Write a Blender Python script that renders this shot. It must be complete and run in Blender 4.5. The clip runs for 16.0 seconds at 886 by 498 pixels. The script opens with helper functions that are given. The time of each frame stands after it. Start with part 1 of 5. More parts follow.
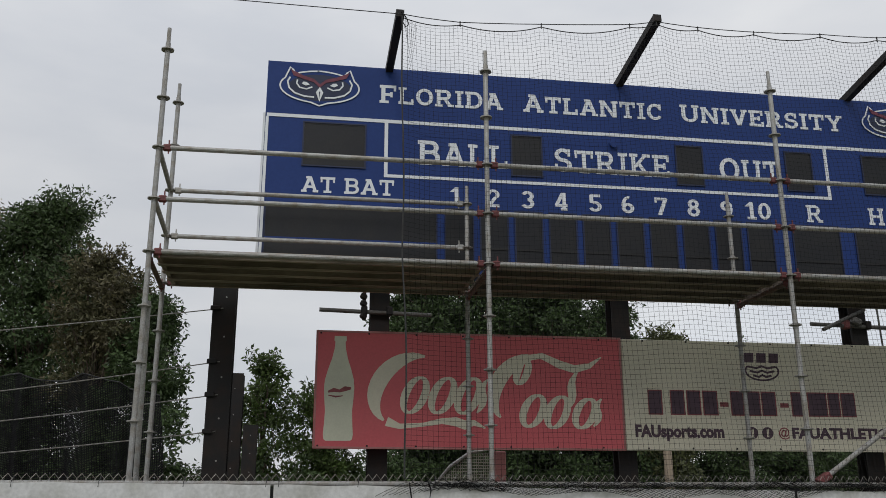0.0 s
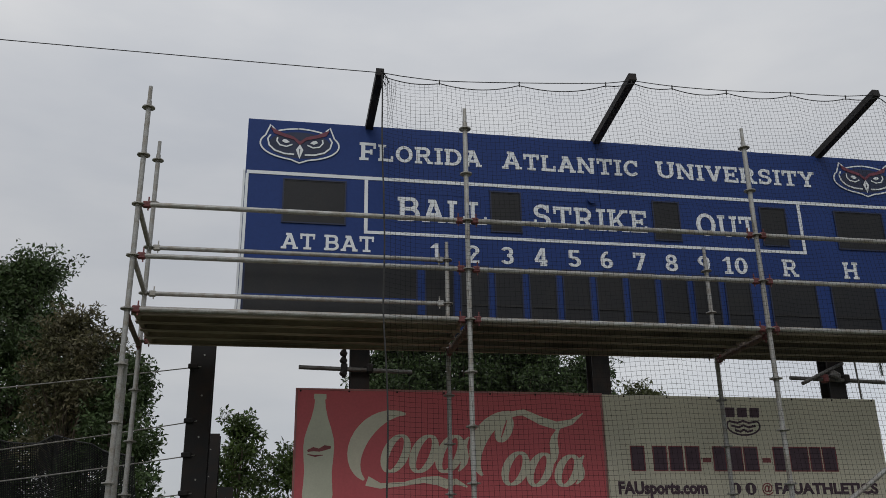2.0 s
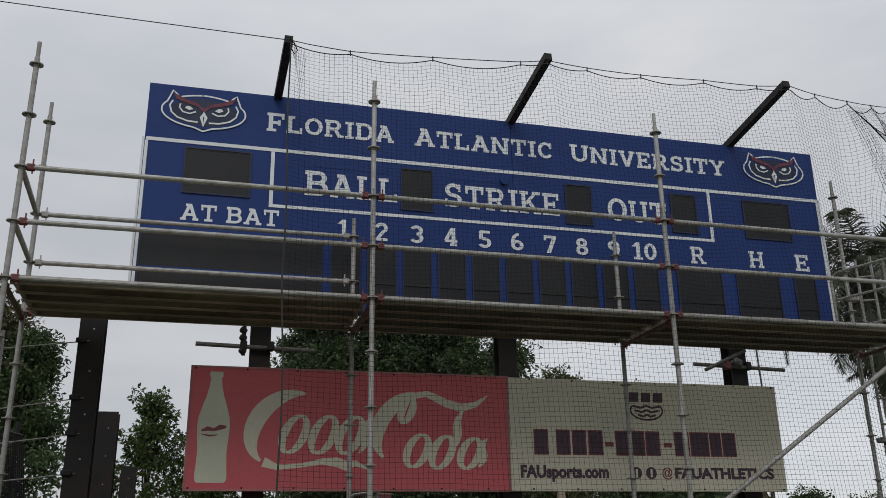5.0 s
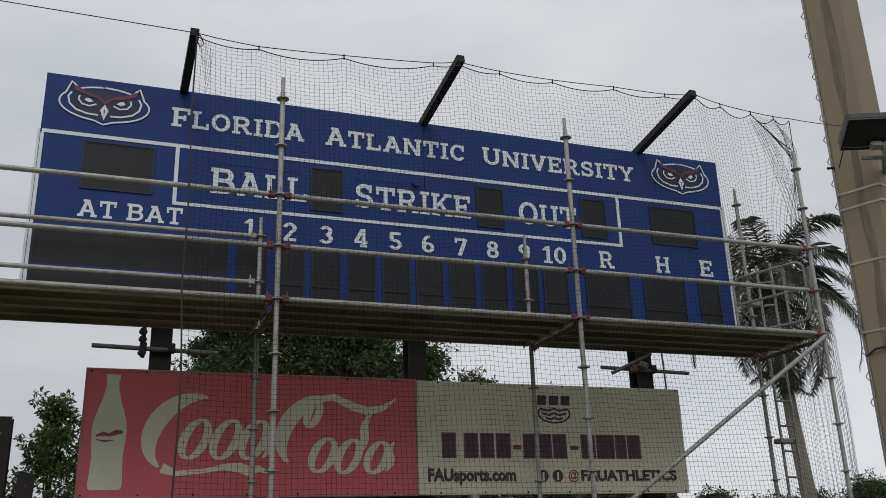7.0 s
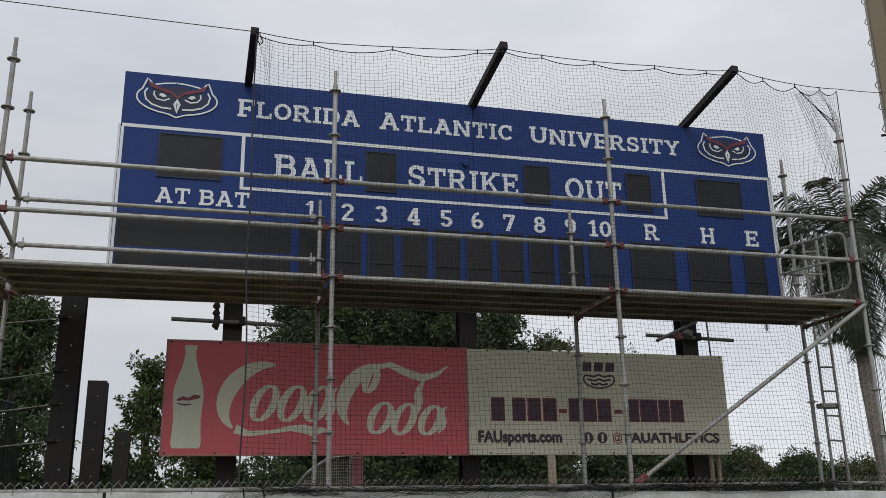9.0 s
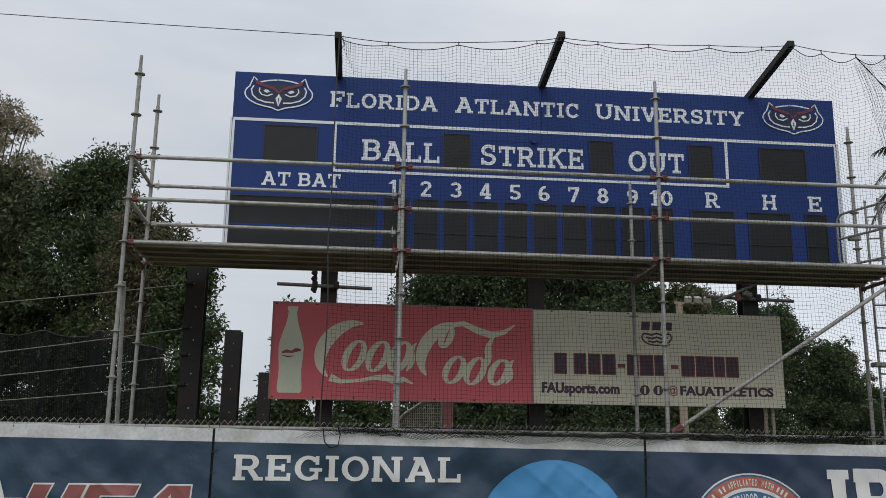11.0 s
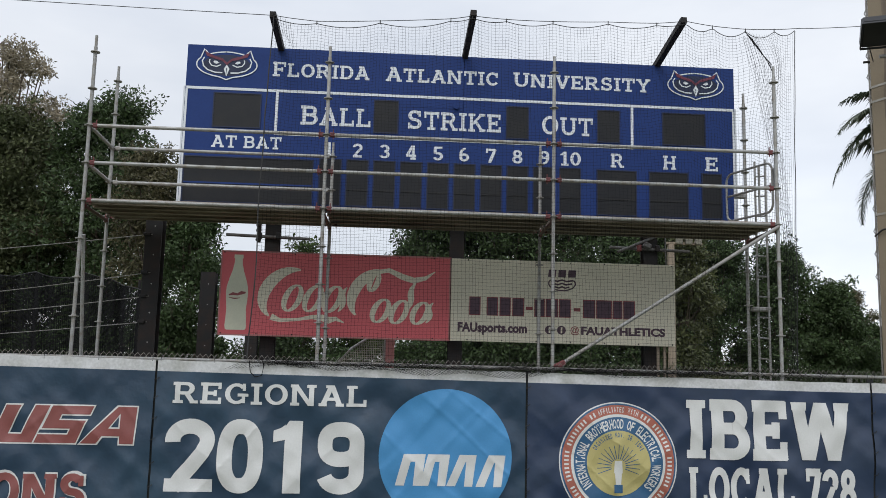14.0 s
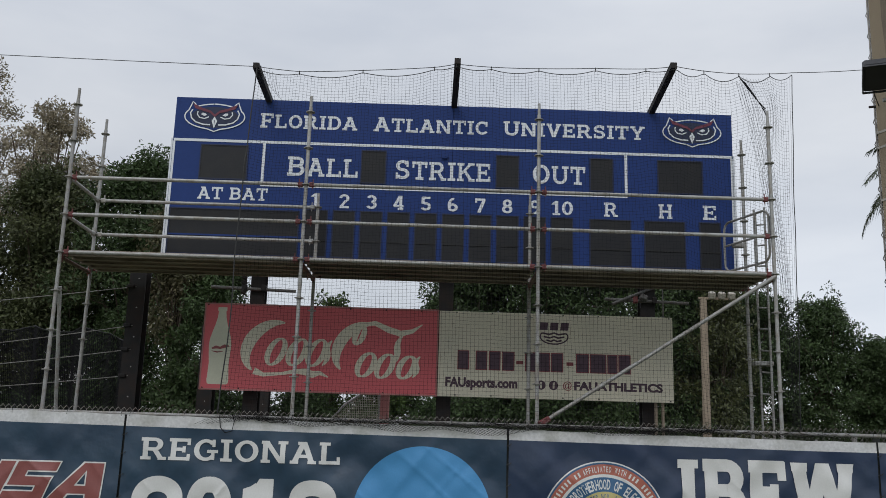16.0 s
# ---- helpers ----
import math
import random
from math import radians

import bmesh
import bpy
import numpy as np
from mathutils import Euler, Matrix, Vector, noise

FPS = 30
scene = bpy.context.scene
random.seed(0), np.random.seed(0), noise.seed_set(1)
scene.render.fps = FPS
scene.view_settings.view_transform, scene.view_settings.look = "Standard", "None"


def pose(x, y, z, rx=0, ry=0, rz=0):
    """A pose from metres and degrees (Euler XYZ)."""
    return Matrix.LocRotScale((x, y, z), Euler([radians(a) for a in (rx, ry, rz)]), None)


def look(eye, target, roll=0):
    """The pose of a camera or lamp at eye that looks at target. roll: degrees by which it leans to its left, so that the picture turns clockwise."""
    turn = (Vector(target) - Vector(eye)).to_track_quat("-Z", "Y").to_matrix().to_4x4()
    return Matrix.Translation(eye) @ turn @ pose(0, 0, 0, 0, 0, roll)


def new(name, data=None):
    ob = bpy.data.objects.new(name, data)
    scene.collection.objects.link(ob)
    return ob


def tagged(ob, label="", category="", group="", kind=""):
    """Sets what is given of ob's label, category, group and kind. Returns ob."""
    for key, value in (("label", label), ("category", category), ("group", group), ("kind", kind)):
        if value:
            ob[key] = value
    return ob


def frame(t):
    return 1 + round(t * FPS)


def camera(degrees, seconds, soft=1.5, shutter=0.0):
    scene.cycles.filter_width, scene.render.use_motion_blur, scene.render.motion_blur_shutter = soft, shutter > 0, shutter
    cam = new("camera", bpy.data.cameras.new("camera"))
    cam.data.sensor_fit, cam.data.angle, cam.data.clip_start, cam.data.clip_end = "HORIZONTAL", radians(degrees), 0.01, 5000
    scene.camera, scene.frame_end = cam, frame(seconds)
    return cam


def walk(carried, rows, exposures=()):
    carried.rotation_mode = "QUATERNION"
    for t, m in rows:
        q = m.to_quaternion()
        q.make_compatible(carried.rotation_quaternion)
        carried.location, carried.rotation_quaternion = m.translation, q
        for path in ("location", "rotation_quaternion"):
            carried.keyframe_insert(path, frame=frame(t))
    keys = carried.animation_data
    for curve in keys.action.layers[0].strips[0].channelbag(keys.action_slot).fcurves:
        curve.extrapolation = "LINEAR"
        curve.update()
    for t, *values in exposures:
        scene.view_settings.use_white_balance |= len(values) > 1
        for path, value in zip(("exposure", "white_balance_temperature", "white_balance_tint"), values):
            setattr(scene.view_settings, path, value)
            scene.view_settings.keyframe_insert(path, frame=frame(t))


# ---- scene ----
cam = camera(52.4, 16.0, soft=0.8)
METRES, EYE, TILT, LEAN, TURN = 6.172, 1.62, 0.0, 0.0, -9.4
PATH = [
    (0, (0.108, -0.161, 1.698), (0.397, 1.741, 2.246), -0.1),
    (0.5, (0.132, -0.184, 1.662), (0.416, 1.698, 2.277), 0.0),
    (1, (0.085, -0.166, 1.67), (0.381, 1.689, 2.355), -0.4),
    (1.5, (0.058, -0.164, 1.672), (0.368, 1.69, 2.355), -0.6),
    (2, (0.064, -0.144, 1.678), (0.4, 1.71, 2.348), -0.9),
    (2.5, (0.114, -0.133, 1.664), (0.467, 1.722, 2.322), -0.6),
    (3, (0.169, -0.13, 1.667), (0.534, 1.725, 2.319), -0.5),
    (5.5, (0.362, 0.066, 1.698), (0.903, 1.886, 2.328), -1.1),
    (6, (0.407, 0.073, 1.699), (0.993, 1.876, 2.337), -1.5),
    (6.5, (0.43, 0.09, 1.703), (1.055, 1.879, 2.342), -1.7),
    (7, (0.447, 0.099, 1.709), (1.112, 1.874, 2.344), -1.8),
    (7.5, (0.492, 0.08, 1.712), (1.184, 1.863, 2.296), -2.0),
    (8, (0.52, -0.083, 1.703), (1.193, 1.713, 2.272), -1.7),
    (8.5, (0.495, -0.301, 1.699), (1.144, 1.507, 2.256), -1.8),
    (9, (0.604, -0.652, 1.674), (1.102, 1.203, 2.231), -1.0),
    (9.5, (0.749, -1.036, 1.692), (1.13, 0.849, 2.241), -0.5),
    (11.8, (1.711, -2.71, 1.719), (1.848, -0.753, 2.106), 1.2),
    (12, (1.791, -2.831, 1.724), (1.932, -0.873, 2.109), 1.3),
    (12.5, (1.978, -3.14, 1.718), (2.126, -1.165, 1.992), 1.3),
    (13, (2.237, -3.397, 1.703), (2.384, -1.424, 1.994), 1.4),
    (13.5, (2.467, -3.623, 1.689), (2.607, -1.65, 1.988), 1.4),
    (14, (2.649, -3.819, 1.704), (2.768, -1.843, 1.991), 1.4),
    (14.5, (2.909, -3.873, 1.712), (3.01, -1.9, 2.028), 1.4),
    (15, (3.05, -3.768, 1.674), (3.143, -1.801, 2.023), 1.3),
    (15.5, (3.223, -3.608, 1.68), (3.293, -1.648, 2.07), 1.4),
    (16, (3.47, -3.511, 1.703), (3.49, -1.553, 2.112), 1.7),
]
EXPOSURES = [(0.0, -0.29, 6450, 10), (0.5, -0.47, 6450, 10), (1.0, -0.67, 6450, 10), (1.5, -0.64, 6450, 10), (2.0, -0.56, 6450, 10), (2.5, -0.47, 6450, 10), (3.0, -0.45, 6450, 10), (6.0, -0.45, 6450, 10), (7.0, -0.43, 6450, 10), (7.5, -0.33, 6450, 10), (8.0, -0.25, 6400, 10), (8.5, -0.21, 6400, 10), (9.0, -0.27, 6400, 10), (9.5, -0.26, 6400, 10), (12.0, -0.10, 6200, 10), (12.5, 0.14, 6200, 10), (13.0, -0.07, 6200, 10), (13.5, -0.07, 6200, 10), (14.0, 0.09, 6200, 10), (14.5, -0.24, 6200, 10), (15.0, -0.25, 6200, 10), (15.5, -0.25, 6200, 10), (16.0, -0.24, 6200, 10)]
walk(cam, [(t, look(eye, target, roll)) for t, eye, target, roll in PATH], EXPOSURES)

# ---- sky and sun (overcast) ----
world = bpy.data.worlds.new("overcast_sky")
scene.world = world
world.use_nodes = True
SUN_EL, SUN_AZ = 48.0, 200.0


def build_world():
    nt = world.node_tree
    nt.nodes.clear()
    n = nt.nodes.new
    out, bg_sky, bg_cloud, add = n("ShaderNodeOutputWorld"), n("ShaderNodeBackground"), n("ShaderNodeBackground"), n("ShaderNodeAddShader")
    sky = n("ShaderNodeTexSky")
    sky.sky_type, sky.sun_disc = "NISHITA", False
    sky.sun_elevation, sky.sun_rotation = radians(SUN_EL), radians(SUN_AZ)
    bg_sky.inputs[1].default_value = 0.012
    co, sep = n("ShaderNodeTexCoord"), n("ShaderNodeSeparateXYZ")
    mp = n("ShaderNodeMapping")
    mp.inputs["Scale"].default_value = (1.6, 1.6, 5.0)
    no = n("ShaderNodeTexNoise")
    no.inputs["Scale"].default_value, no.inputs["Detail"].default_value, no.inputs["Roughness"].default_value = 1.6, 5.0, 0.5
    ramp = n("ShaderNodeValToRGB")
    ramp.color_ramp.elements[0].position, ramp.color_ramp.elements[0].color = 0.32, (0.76, 0.785, 0.83, 1)
    ramp.color_ramp.elements[1].position, ramp.color_ramp.elements[1].color = 0.7, (1.0, 1.0, 1.0, 1)
    up = n("ShaderNodeMapRange")
    up.inputs["From Min"].default_value, up.inputs["From Max"].default_value = 0.0, 1.0
    up.inputs["To Min"].default_value, up.inputs["To Max"].default_value = SKY_LOW, SKY_HIGH
    nt.links.new(co.outputs["Generated"], mp.inputs[0])
    nt.links.new(mp.outputs[0], no.inputs["Vector"])
    nt.links.new(no.outputs["Fac"], ramp.inputs[0])
    nt.links.new(co.outputs["Generated"], sep.inputs[0])
    nt.links.new(sep.outputs[2], up.inputs[0])
    nt.links.new(ramp.outputs[0], bg_cloud.inputs[0])
    haze, tot = n("ShaderNodeMapRange"), n("ShaderNodeMath")
    haze.interpolation_type = "SMOOTHSTEP"
    haze.inputs["From Min"].default_value, haze.inputs["From Max"].default_value = 0.02, 0.34
    haze.inputs["To Min"].default_value, haze.inputs["To Max"].default_value = 0.16, 0.0
    nt.links.new(sep.outputs[2], haze.inputs[0])
    nt.links.new(up.outputs[0], tot.inputs[0])
    nt.links.new(haze.outputs[0], tot.inputs[1])
    # thinner cloud towards the bright quarter of the sky
    dot, near, low, glow, tot2 = n("ShaderNodeVectorMath"), n("ShaderNodeMapRange"), n("ShaderNodeMapRange"), n("ShaderNodeMath"), n("ShaderNodeMath")
    dot.operation, glow.operation, near.interpolation_type, low.interpolation_type = "DOT_PRODUCT", "MULTIPLY", "SMOOTHSTEP", "SMOOTHSTEP"
    dot.inputs[1].default_value = (0.766, 0.643, 0.0)
    near.inputs["From Min"].default_value, near.inputs["From Max"].default_value = 0.55, 1.0
    near.inputs["To Max"].default_value = 0.30
    low.inputs["From Min"].default_value, low.inputs["From Max"].default_value = 0.05, 0.42
    low.inputs["To Min"].default_value, low.inputs["To Max"].default_value = 1.0, 0.0
    nt.links.new(co.outputs["Generated"], dot.inputs[0])
    nt.links.new(dot.outputs["Value"], near.inputs[0])
    nt.links.new(sep.outputs[2], low.inputs[0])
    nt.links.new(near.outputs[0], glow.inputs[0])
    nt.links.new(low.outputs[0], glow.inputs[1])
    nt.links.new(tot.outputs[0], tot2.inputs[0])
    nt.links.new(glow.outputs[0], tot2.inputs[1])
    nt.links.new(tot2.outputs[0], bg_cloud.inputs[1])
    nt.links.new(sky.outputs[0], bg_sky.inputs[0])
    nt.links.new(bg_sky.outputs[0], add.inputs[0])
    nt.links.new(bg_cloud.outputs[0], add.inputs[1])
    nt.links.new(add.outputs[0], out.inputs[0])


SKY_LOW, SKY_HIGH = 0.55, 1.35
build_world()
sun = new("sun", bpy.data.lights.new("sun", "SUN"))
sun.data.energy, sun.data.angle, sun.data.color = 0.9, radians(25), (1.0, 0.97, 0.92)
sun.matrix_world = look((-14, -38, 46), (3, 9, 0))


# ---- materials ----
def mat(name, col, rough=0.6, metal=0.0, var=0.15, scale=6.0, fine=60.0, bump=0.1, col2=None, spec=0.5, stretch=(1, 1, 1), rand=0.0, coat=0.0, transl=0.0):
    """A surface with stains (scale), grain (fine), relief and a change from piece to piece (rand)."""
    m = bpy.data.materials.new(name)
    m.use_nodes = True
    nt = m.node_tree
    n, b = nt.nodes.new, nt.nodes["Principled BSDF"]
    b.inputs["Roughness"].default_value, b.inputs["Metallic"].default_value = rough, metal
    b.inputs["Specular IOR Level"].default_value = spec
    b.inputs["Coat Weight"].default_value = coat
    co, mp, big, small = n("ShaderNodeTexCoord"), n("ShaderNodeMapping"), n("ShaderNodeTexNoise"), n("ShaderNodeTexNoise")
    mp.inputs["Scale"].default_value = stretch
    nt.links.new(co.outputs["Object"], mp.inputs[0])
    for t, sc, de in ((big, scale, 4), (small, fine, 3)):
        t.inputs["Scale"].default_value, t.inputs["Detail"].default_value = sc, de
        nt.links.new(mp.outputs[0], t.inputs["Vector"])
    c2 = col2 or tuple(c * 0.45 for c in col)
    tone_patch = n("ShaderNodeMix")
    tone_patch.data_type = "RGBA"
    tone_patch.inputs["A"].default_value, tone_patch.inputs["B"].default_value = (*col, 1), (*c2, 1)
    mr = n("ShaderNodeMapRange")
    mr.inputs["From Min"].default_value, mr.inputs["From Max"].default_value = 0.42, 0.78
    mr.inputs["To Max"].default_value = min(1.0, var * 3)
    nt.links.new(big.outputs["Fac"], mr.inputs[0])
    nt.links.new(mr.outputs[0], tone_patch.inputs["Factor"])
    hsv = n("ShaderNodeHueSaturation")
    val = n("ShaderNodeMapRange")
    val.inputs["To Min"].default_value, val.inputs["To Max"].default_value = 1 - var, 1 + var
    nt.links.new(small.outputs["Fac"], val.inputs[0])
    last = val.outputs[0]
    if rand:
        info = n("ShaderNodeObjectInfo") if rand > 0 else n("ShaderNodeNewGeometry")
        r2, mul = n("ShaderNodeMapRange"), n("ShaderNodeMath")
        mul.operation = "MULTIPLY"
        r2.inputs["To Min"].default_value, r2.inputs["To Max"].default_value = 1 - abs(rand), 1 + abs(rand)
        nt.links.new(info.outputs["Random" if rand > 0 else "Random Per Island"], r2.inputs[0])
        nt.links.new(last, mul.inputs[0])
        nt.links.new(r2.outputs[0], mul.inputs[1])
        last = mul.outputs[0]
    nt.links.new(last, hsv.inputs["Value"])
    nt.links.new(tone_patch.outputs["Result"], hsv.inputs["Color"])
    nt.links.new(hsv.outputs[0], b.inputs["Base Color"])
    rr = n("ShaderNodeMapRange")
    rr.inputs["To Min"].default_value, rr.inputs["To Max"].default_value = max(0.05, rough - 0.12), min(1, rough + 0.12)
    nt.links.new(big.outputs["Fac"], rr.inputs[0])
    nt.links.new(rr.outputs[0], b.inputs["Roughness"])
    if bump:
        bp = n("ShaderNodeBump")
        bp.inputs["Strength"].default_value, bp.inputs["Distance"].default_value = bump, 0.01
        nt.links.new(small.outputs["Fac"], bp.inputs["Height"])
        nt.links.new(bp.outputs[0], b.inputs["Normal"])
    if transl:
        tr, mixs = n("ShaderNodeBsdfTranslucent"), n("ShaderNodeMixShader")
        mixs.inputs[0].default_value = transl
        nt.links.new(hsv.outputs[0], tr.inputs[0])
        nt.links.new(b.outputs[0], mixs.inputs[1])
        nt.links.new(tr.outputs[0], mixs.inputs[2])
        nt.links.new(mixs.outputs[0], nt.nodes["Material Output"].inputs[0])
    return m


M_BLUE = mat("blue_paint", (0.016, 0.042, 0.172), 0.6, var=0.14, scale=1.6, fine=35, bump=0.03, col2=(0.017, 0.037, 0.14), spec=0.22)
M_WHITE = mat("white_vinyl", (0.72, 0.75, 0.78), 0.55, var=0.06, scale=5, fine=120, bump=0.05, col2=(0.5, 0.52, 0.55))
M_EDGE = mat("white_trim", (0.7, 0.73, 0.77), 0.5, var=0.06, scale=4)
M_DARK = mat("digit_window", (0.013, 0.014, 0.017), 0.5, var=0.3, scale=3.5, fine=40, bump=0.05, col2=(0.022, 0.022, 0.022), spec=0.3)
M_NAVY = mat("dark_navy_paint", (0.008, 0.016, 0.055), 0.6, var=0.1, scale=3)
M_BROW = mat("faded_dark_red", (0.15, 0.028, 0.055), 0.6, var=0.2, scale=10)
M_TUBE = mat("dull_dark_tube", (0.11, 0.11, 0.105), 0.6, 0.3, var=0.35, scale=14, col2=(0.07, 0.05, 0.04))
M_JOINT_SHADE = mat("dark_joint_and_shade", (0.005, 0.005, 0.006), 0.6, var=0.1)
M_GALV = mat("galvanised_steel", (0.34, 0.34, 0.33), 0.55, 0.4, var=0.42, scale=13, fine=80, bump=0.12, col2=(0.24, 0.21, 0.17), rand=0.12)
M_RUST = mat("red_coupler", (0.16, 0.045, 0.045), 0.6, 0.2, var=0.3, scale=20)
M_OLD = mat("rusty_old_tube", (0.15, 0.10, 0.085), 0.65, 0.2, var=0.4, scale=12, col2=(0.10, 0.05, 0.035))
M_DECK = mat("deck_steel", (0.36, 0.30, 0.25), 0.6, 0.2, var=0.3, scale=4, fine=50, bump=0.12, col2=(0.08, 0.06, 0.045), rand=0.2, stretch=(0.3, 1, 1))
M_BLACK = mat("black_steel", (0.014, 0.013, 0.013), 0.65, 0.0, var=0.3, scale=5, bump=0.08, col2=(0.030, 0.019, 0.014), spec=0.25)
M_RED = mat("faded_red_vinyl", (0.56, 0.095, 0.11), 0.5, var=0.12, scale=1.6, fine=45, bump=0.04, col2=(0.50, 0.13, 0.13))
M_CREAM = mat("cream_vinyl", (0.63, 0.59, 0.46), 0.55, var=0.12, scale=2.0, fine=50, bump=0.04, col2=(0.42, 0.41, 0.33))
M_SIGNTXT = mat("faded_maroon_ink", (0.07, 0.035, 0.055), 0.6, var=0.2, scale=12)
M_INKRED = mat("red_ink", (0.23, 0.05, 0.055), 0.6, var=0.2, scale=10)
M_BOTTLE = mat("bottle_cream", (0.58, 0.58, 0.45), 0.55, var=0.1, scale=2.5)
M_BANNER = mat("navy_banner_vinyl", (0.021, 0.045, 0.080), 0.36, var=0.25, scale=1.3, fine=7, bump=0.8, col2=(0.036, 0.074, 0.115), coat=0.1)
M_BANNER2 = mat("blue_banner_vinyl", (0.018, 0.034, 0.078), 0.36, var=0.25, scale=1.1, fine=4, bump=1.0, col2=(0.045, 0.065, 0.10), coat=0.1)
M_BAND = mat("white_banner_band", (0.60, 0.60, 0.60), 0.5, var=0.3, scale=3.5, fine=30, bump=0.1, col2=(0.38, 0.38, 0.35))
M_PRINT = mat("white_print", (0.66, 0.66, 0.64), 0.5, var=0.08, scale=3, col2=(0.5, 0.5, 0.48))
M_PRINTRED = mat("red_print", (0.25, 0.078, 0.070), 0.5, var=0.16, scale=3, col2=(0.20, 0.08, 0.075))
M_DISC = mat("sky_blue_print", (0.065, 0.26, 0.52), 0.5, var=0.08, scale=2, col2=(0.06, 0.22, 0.44))
M_GOLD = mat("gold_print", (0.46, 0.40, 0.16), 0.5, var=0.1, scale=5, col2=(0.36, 0.32, 0.14))
M_SEALRED = mat("seal_red_print", (0.40, 0.13, 0.09), 0.5, var=0.1, scale=5)
M_SEALBLUE = mat("seal_blue_print", (0.035, 0.11, 0.22), 0.5, var=0.1, scale=5)
M_WIRE = mat("fence_wire", (0.26, 0.25, 0.23), 0.5, 0.6, var=0.25, scale=30, col2=(0.10, 0.07, 0.05))
M_TWINE = mat("black_net_twine", (0.014, 0.014, 0.015), 0.9, var=0.2, scale=10, bump=0, spec=0.15)
M_ROPE = mat("dark_rope", (0.03, 0.03, 0.03), 0.8, var=0.2, scale=40)
M_CONC = mat("tan_concrete", (0.26, 0.21, 0.145), 0.85, var=0.16, scale=1.4, fine=60, bump=0.3, col2=(0.24, 0.19, 0.13))
M_STREAK = mat("dark_streak", (0.15, 0.12, 0.09), 0.85, var=0.3, scale=3, col2=(0.28, 0.22, 0.15), stretch=(3, 3, 0.6))
M_STRAP = mat("steel_strap", (0.40, 0.37, 0.32), 0.5, 0.4, var=0.15)
M_FLOOD = mat("dark_floodlight", (0.03, 0.03, 0.034), 0.45, 0.3, var=0.2)
M_LEAF = mat("broad_leaf", (0.058, 0.090, 0.034), 0.55, var=0.3, scale=0.5, fine=6, bump=0, col2=(0.040, 0.058, 0.024), spec=0.28, rand=-0.55, transl=0.22)
M_LEAF2 = mat("yellowish_leaf", (0.095, 0.105, 0.040), 0.5, var=0.25, scale=0.6, fine=8, bump=0, col2=(0.06, 0.075, 0.03), rand=-0.4, transl=0.25)
M_LEAF3 = mat("dry_leaf", (0.30, 0.255, 0.175), 0.6, var=0.25, scale=0.8, fine=8, bump=0, col2=(0.13, 0.12, 0.07), rand=-0.4, transl=0.2)
M_LEAF4 = mat("light_leaf", (0.066, 0.100, 0.026), 0.55, var=0.3, scale=0.6, fine=8, bump=0, col2=(0.040, 0.060, 0.020), spec=0.28, rand=-0.6, transl=0.3)
M_LEAF5 = mat("brown_green_leaf", (0.115, 0.100, 0.055), 0.55, var=0.3, scale=0.6, fine=8, bump=0, col2=(0.05, 0.065, 0.028), spec=0.28, rand=-0.5, transl=0.22)
M_LEAF6 = mat("olive_leaf", (0.090, 0.100, 0.045), 0.55, var=0.3, scale=0.4, fine=6, bump=0, col2=(0.050, 0.068, 0.028), spec=0.28, rand=-0.55, transl=0.22)
M_CAGE = mat("black_cage_twine", (0.013, 0.013, 0.014), 0.9, var=0.2, scale=10, bump=0, spec=0.1)
M_PALM = mat("palm_leaf", (0.052, 0.068, 0.036), 0.5, var=0.25, scale=1, fine=8, bump=0, col2=(0.09, 0.09, 0.05), rand=-0.35, transl=0.2)
M_BARK = mat("bark", (0.10, 0.075, 0.055), 0.9, var=0.3, scale=3, fine=18, bump=0.6, stretch=(1, 1, 0.3))
M_PALMBARK = mat("palm_bark", (0.24, 0.21, 0.18), 0.9, var=0.2, scale=2, fine=14, bump=0.4, stretch=(0.4, 0.4, 3))
M_WOOD = mat("weathered_wood", (0.30, 0.24, 0.18), 0.85, var=0.2, scale=3, fine=30, bump=0.3, stretch=(4, 4, 0.3))
M_PINK = mat("pink_paint", (0.40, 0.17, 0.16), 0.7, var=0.2, scale=6)
M_GRASS = mat("mown_grass", (0.085, 0.098, 0.045), 0.9, var=0.3, scale=0.4, fine=14, bump=0.5, col2=(0.13, 0.115, 0.075))
M_SCREEN = mat("black_windscreen", (0.012, 0.014, 0.013), 0.8, var=0.3, scale=1.5, fine=200, bump=0.1)


# ---- mesh helpers ----
def finish(name, bm, material, smooth=False):
    me = bpy.data.meshes.new(name)
    if smooth:
        for e in bm.edges:
            e.smooth = len(e.link_faces) == 2 and e.calc_face_angle(3.0) < 0.7
    bm.to_mesh(me)
    bm.free()
    me.materials.append(material)
    if smooth:
        for p in me.polygons:
            p.use_smooth = True
    return me


def thing(name, loc, label, category, group="", kind=""):
    ob = new(name)
    ob.location = loc
    ob.empty_display_size = 0.1
    return tagged(ob, label, category, group, kind)


def part(name, bm, material, parent=None, label="", smooth=False):
    """Links a bmesh, written in world metres, as one mesh object under a thing or a part."""
    ob = new(name, finish(name, bm, material, smooth))
    if parent is not None:
        ob.parent = parent
        if parent.parent is None:
            ob.matrix_parent_inverse = Matrix.Translation(-Vector(parent.location))
    return tagged(ob, label)


def piece(name, me, parent, loc):
    """An object on shared mesh data under parent, at a place given in world metres."""
    ob = new(name, me)
    ob.parent = parent
    ob.location = Vector(loc) - (Vector(parent.location) if parent.parent is None else Vector((0, 0, 0)))
    return ob


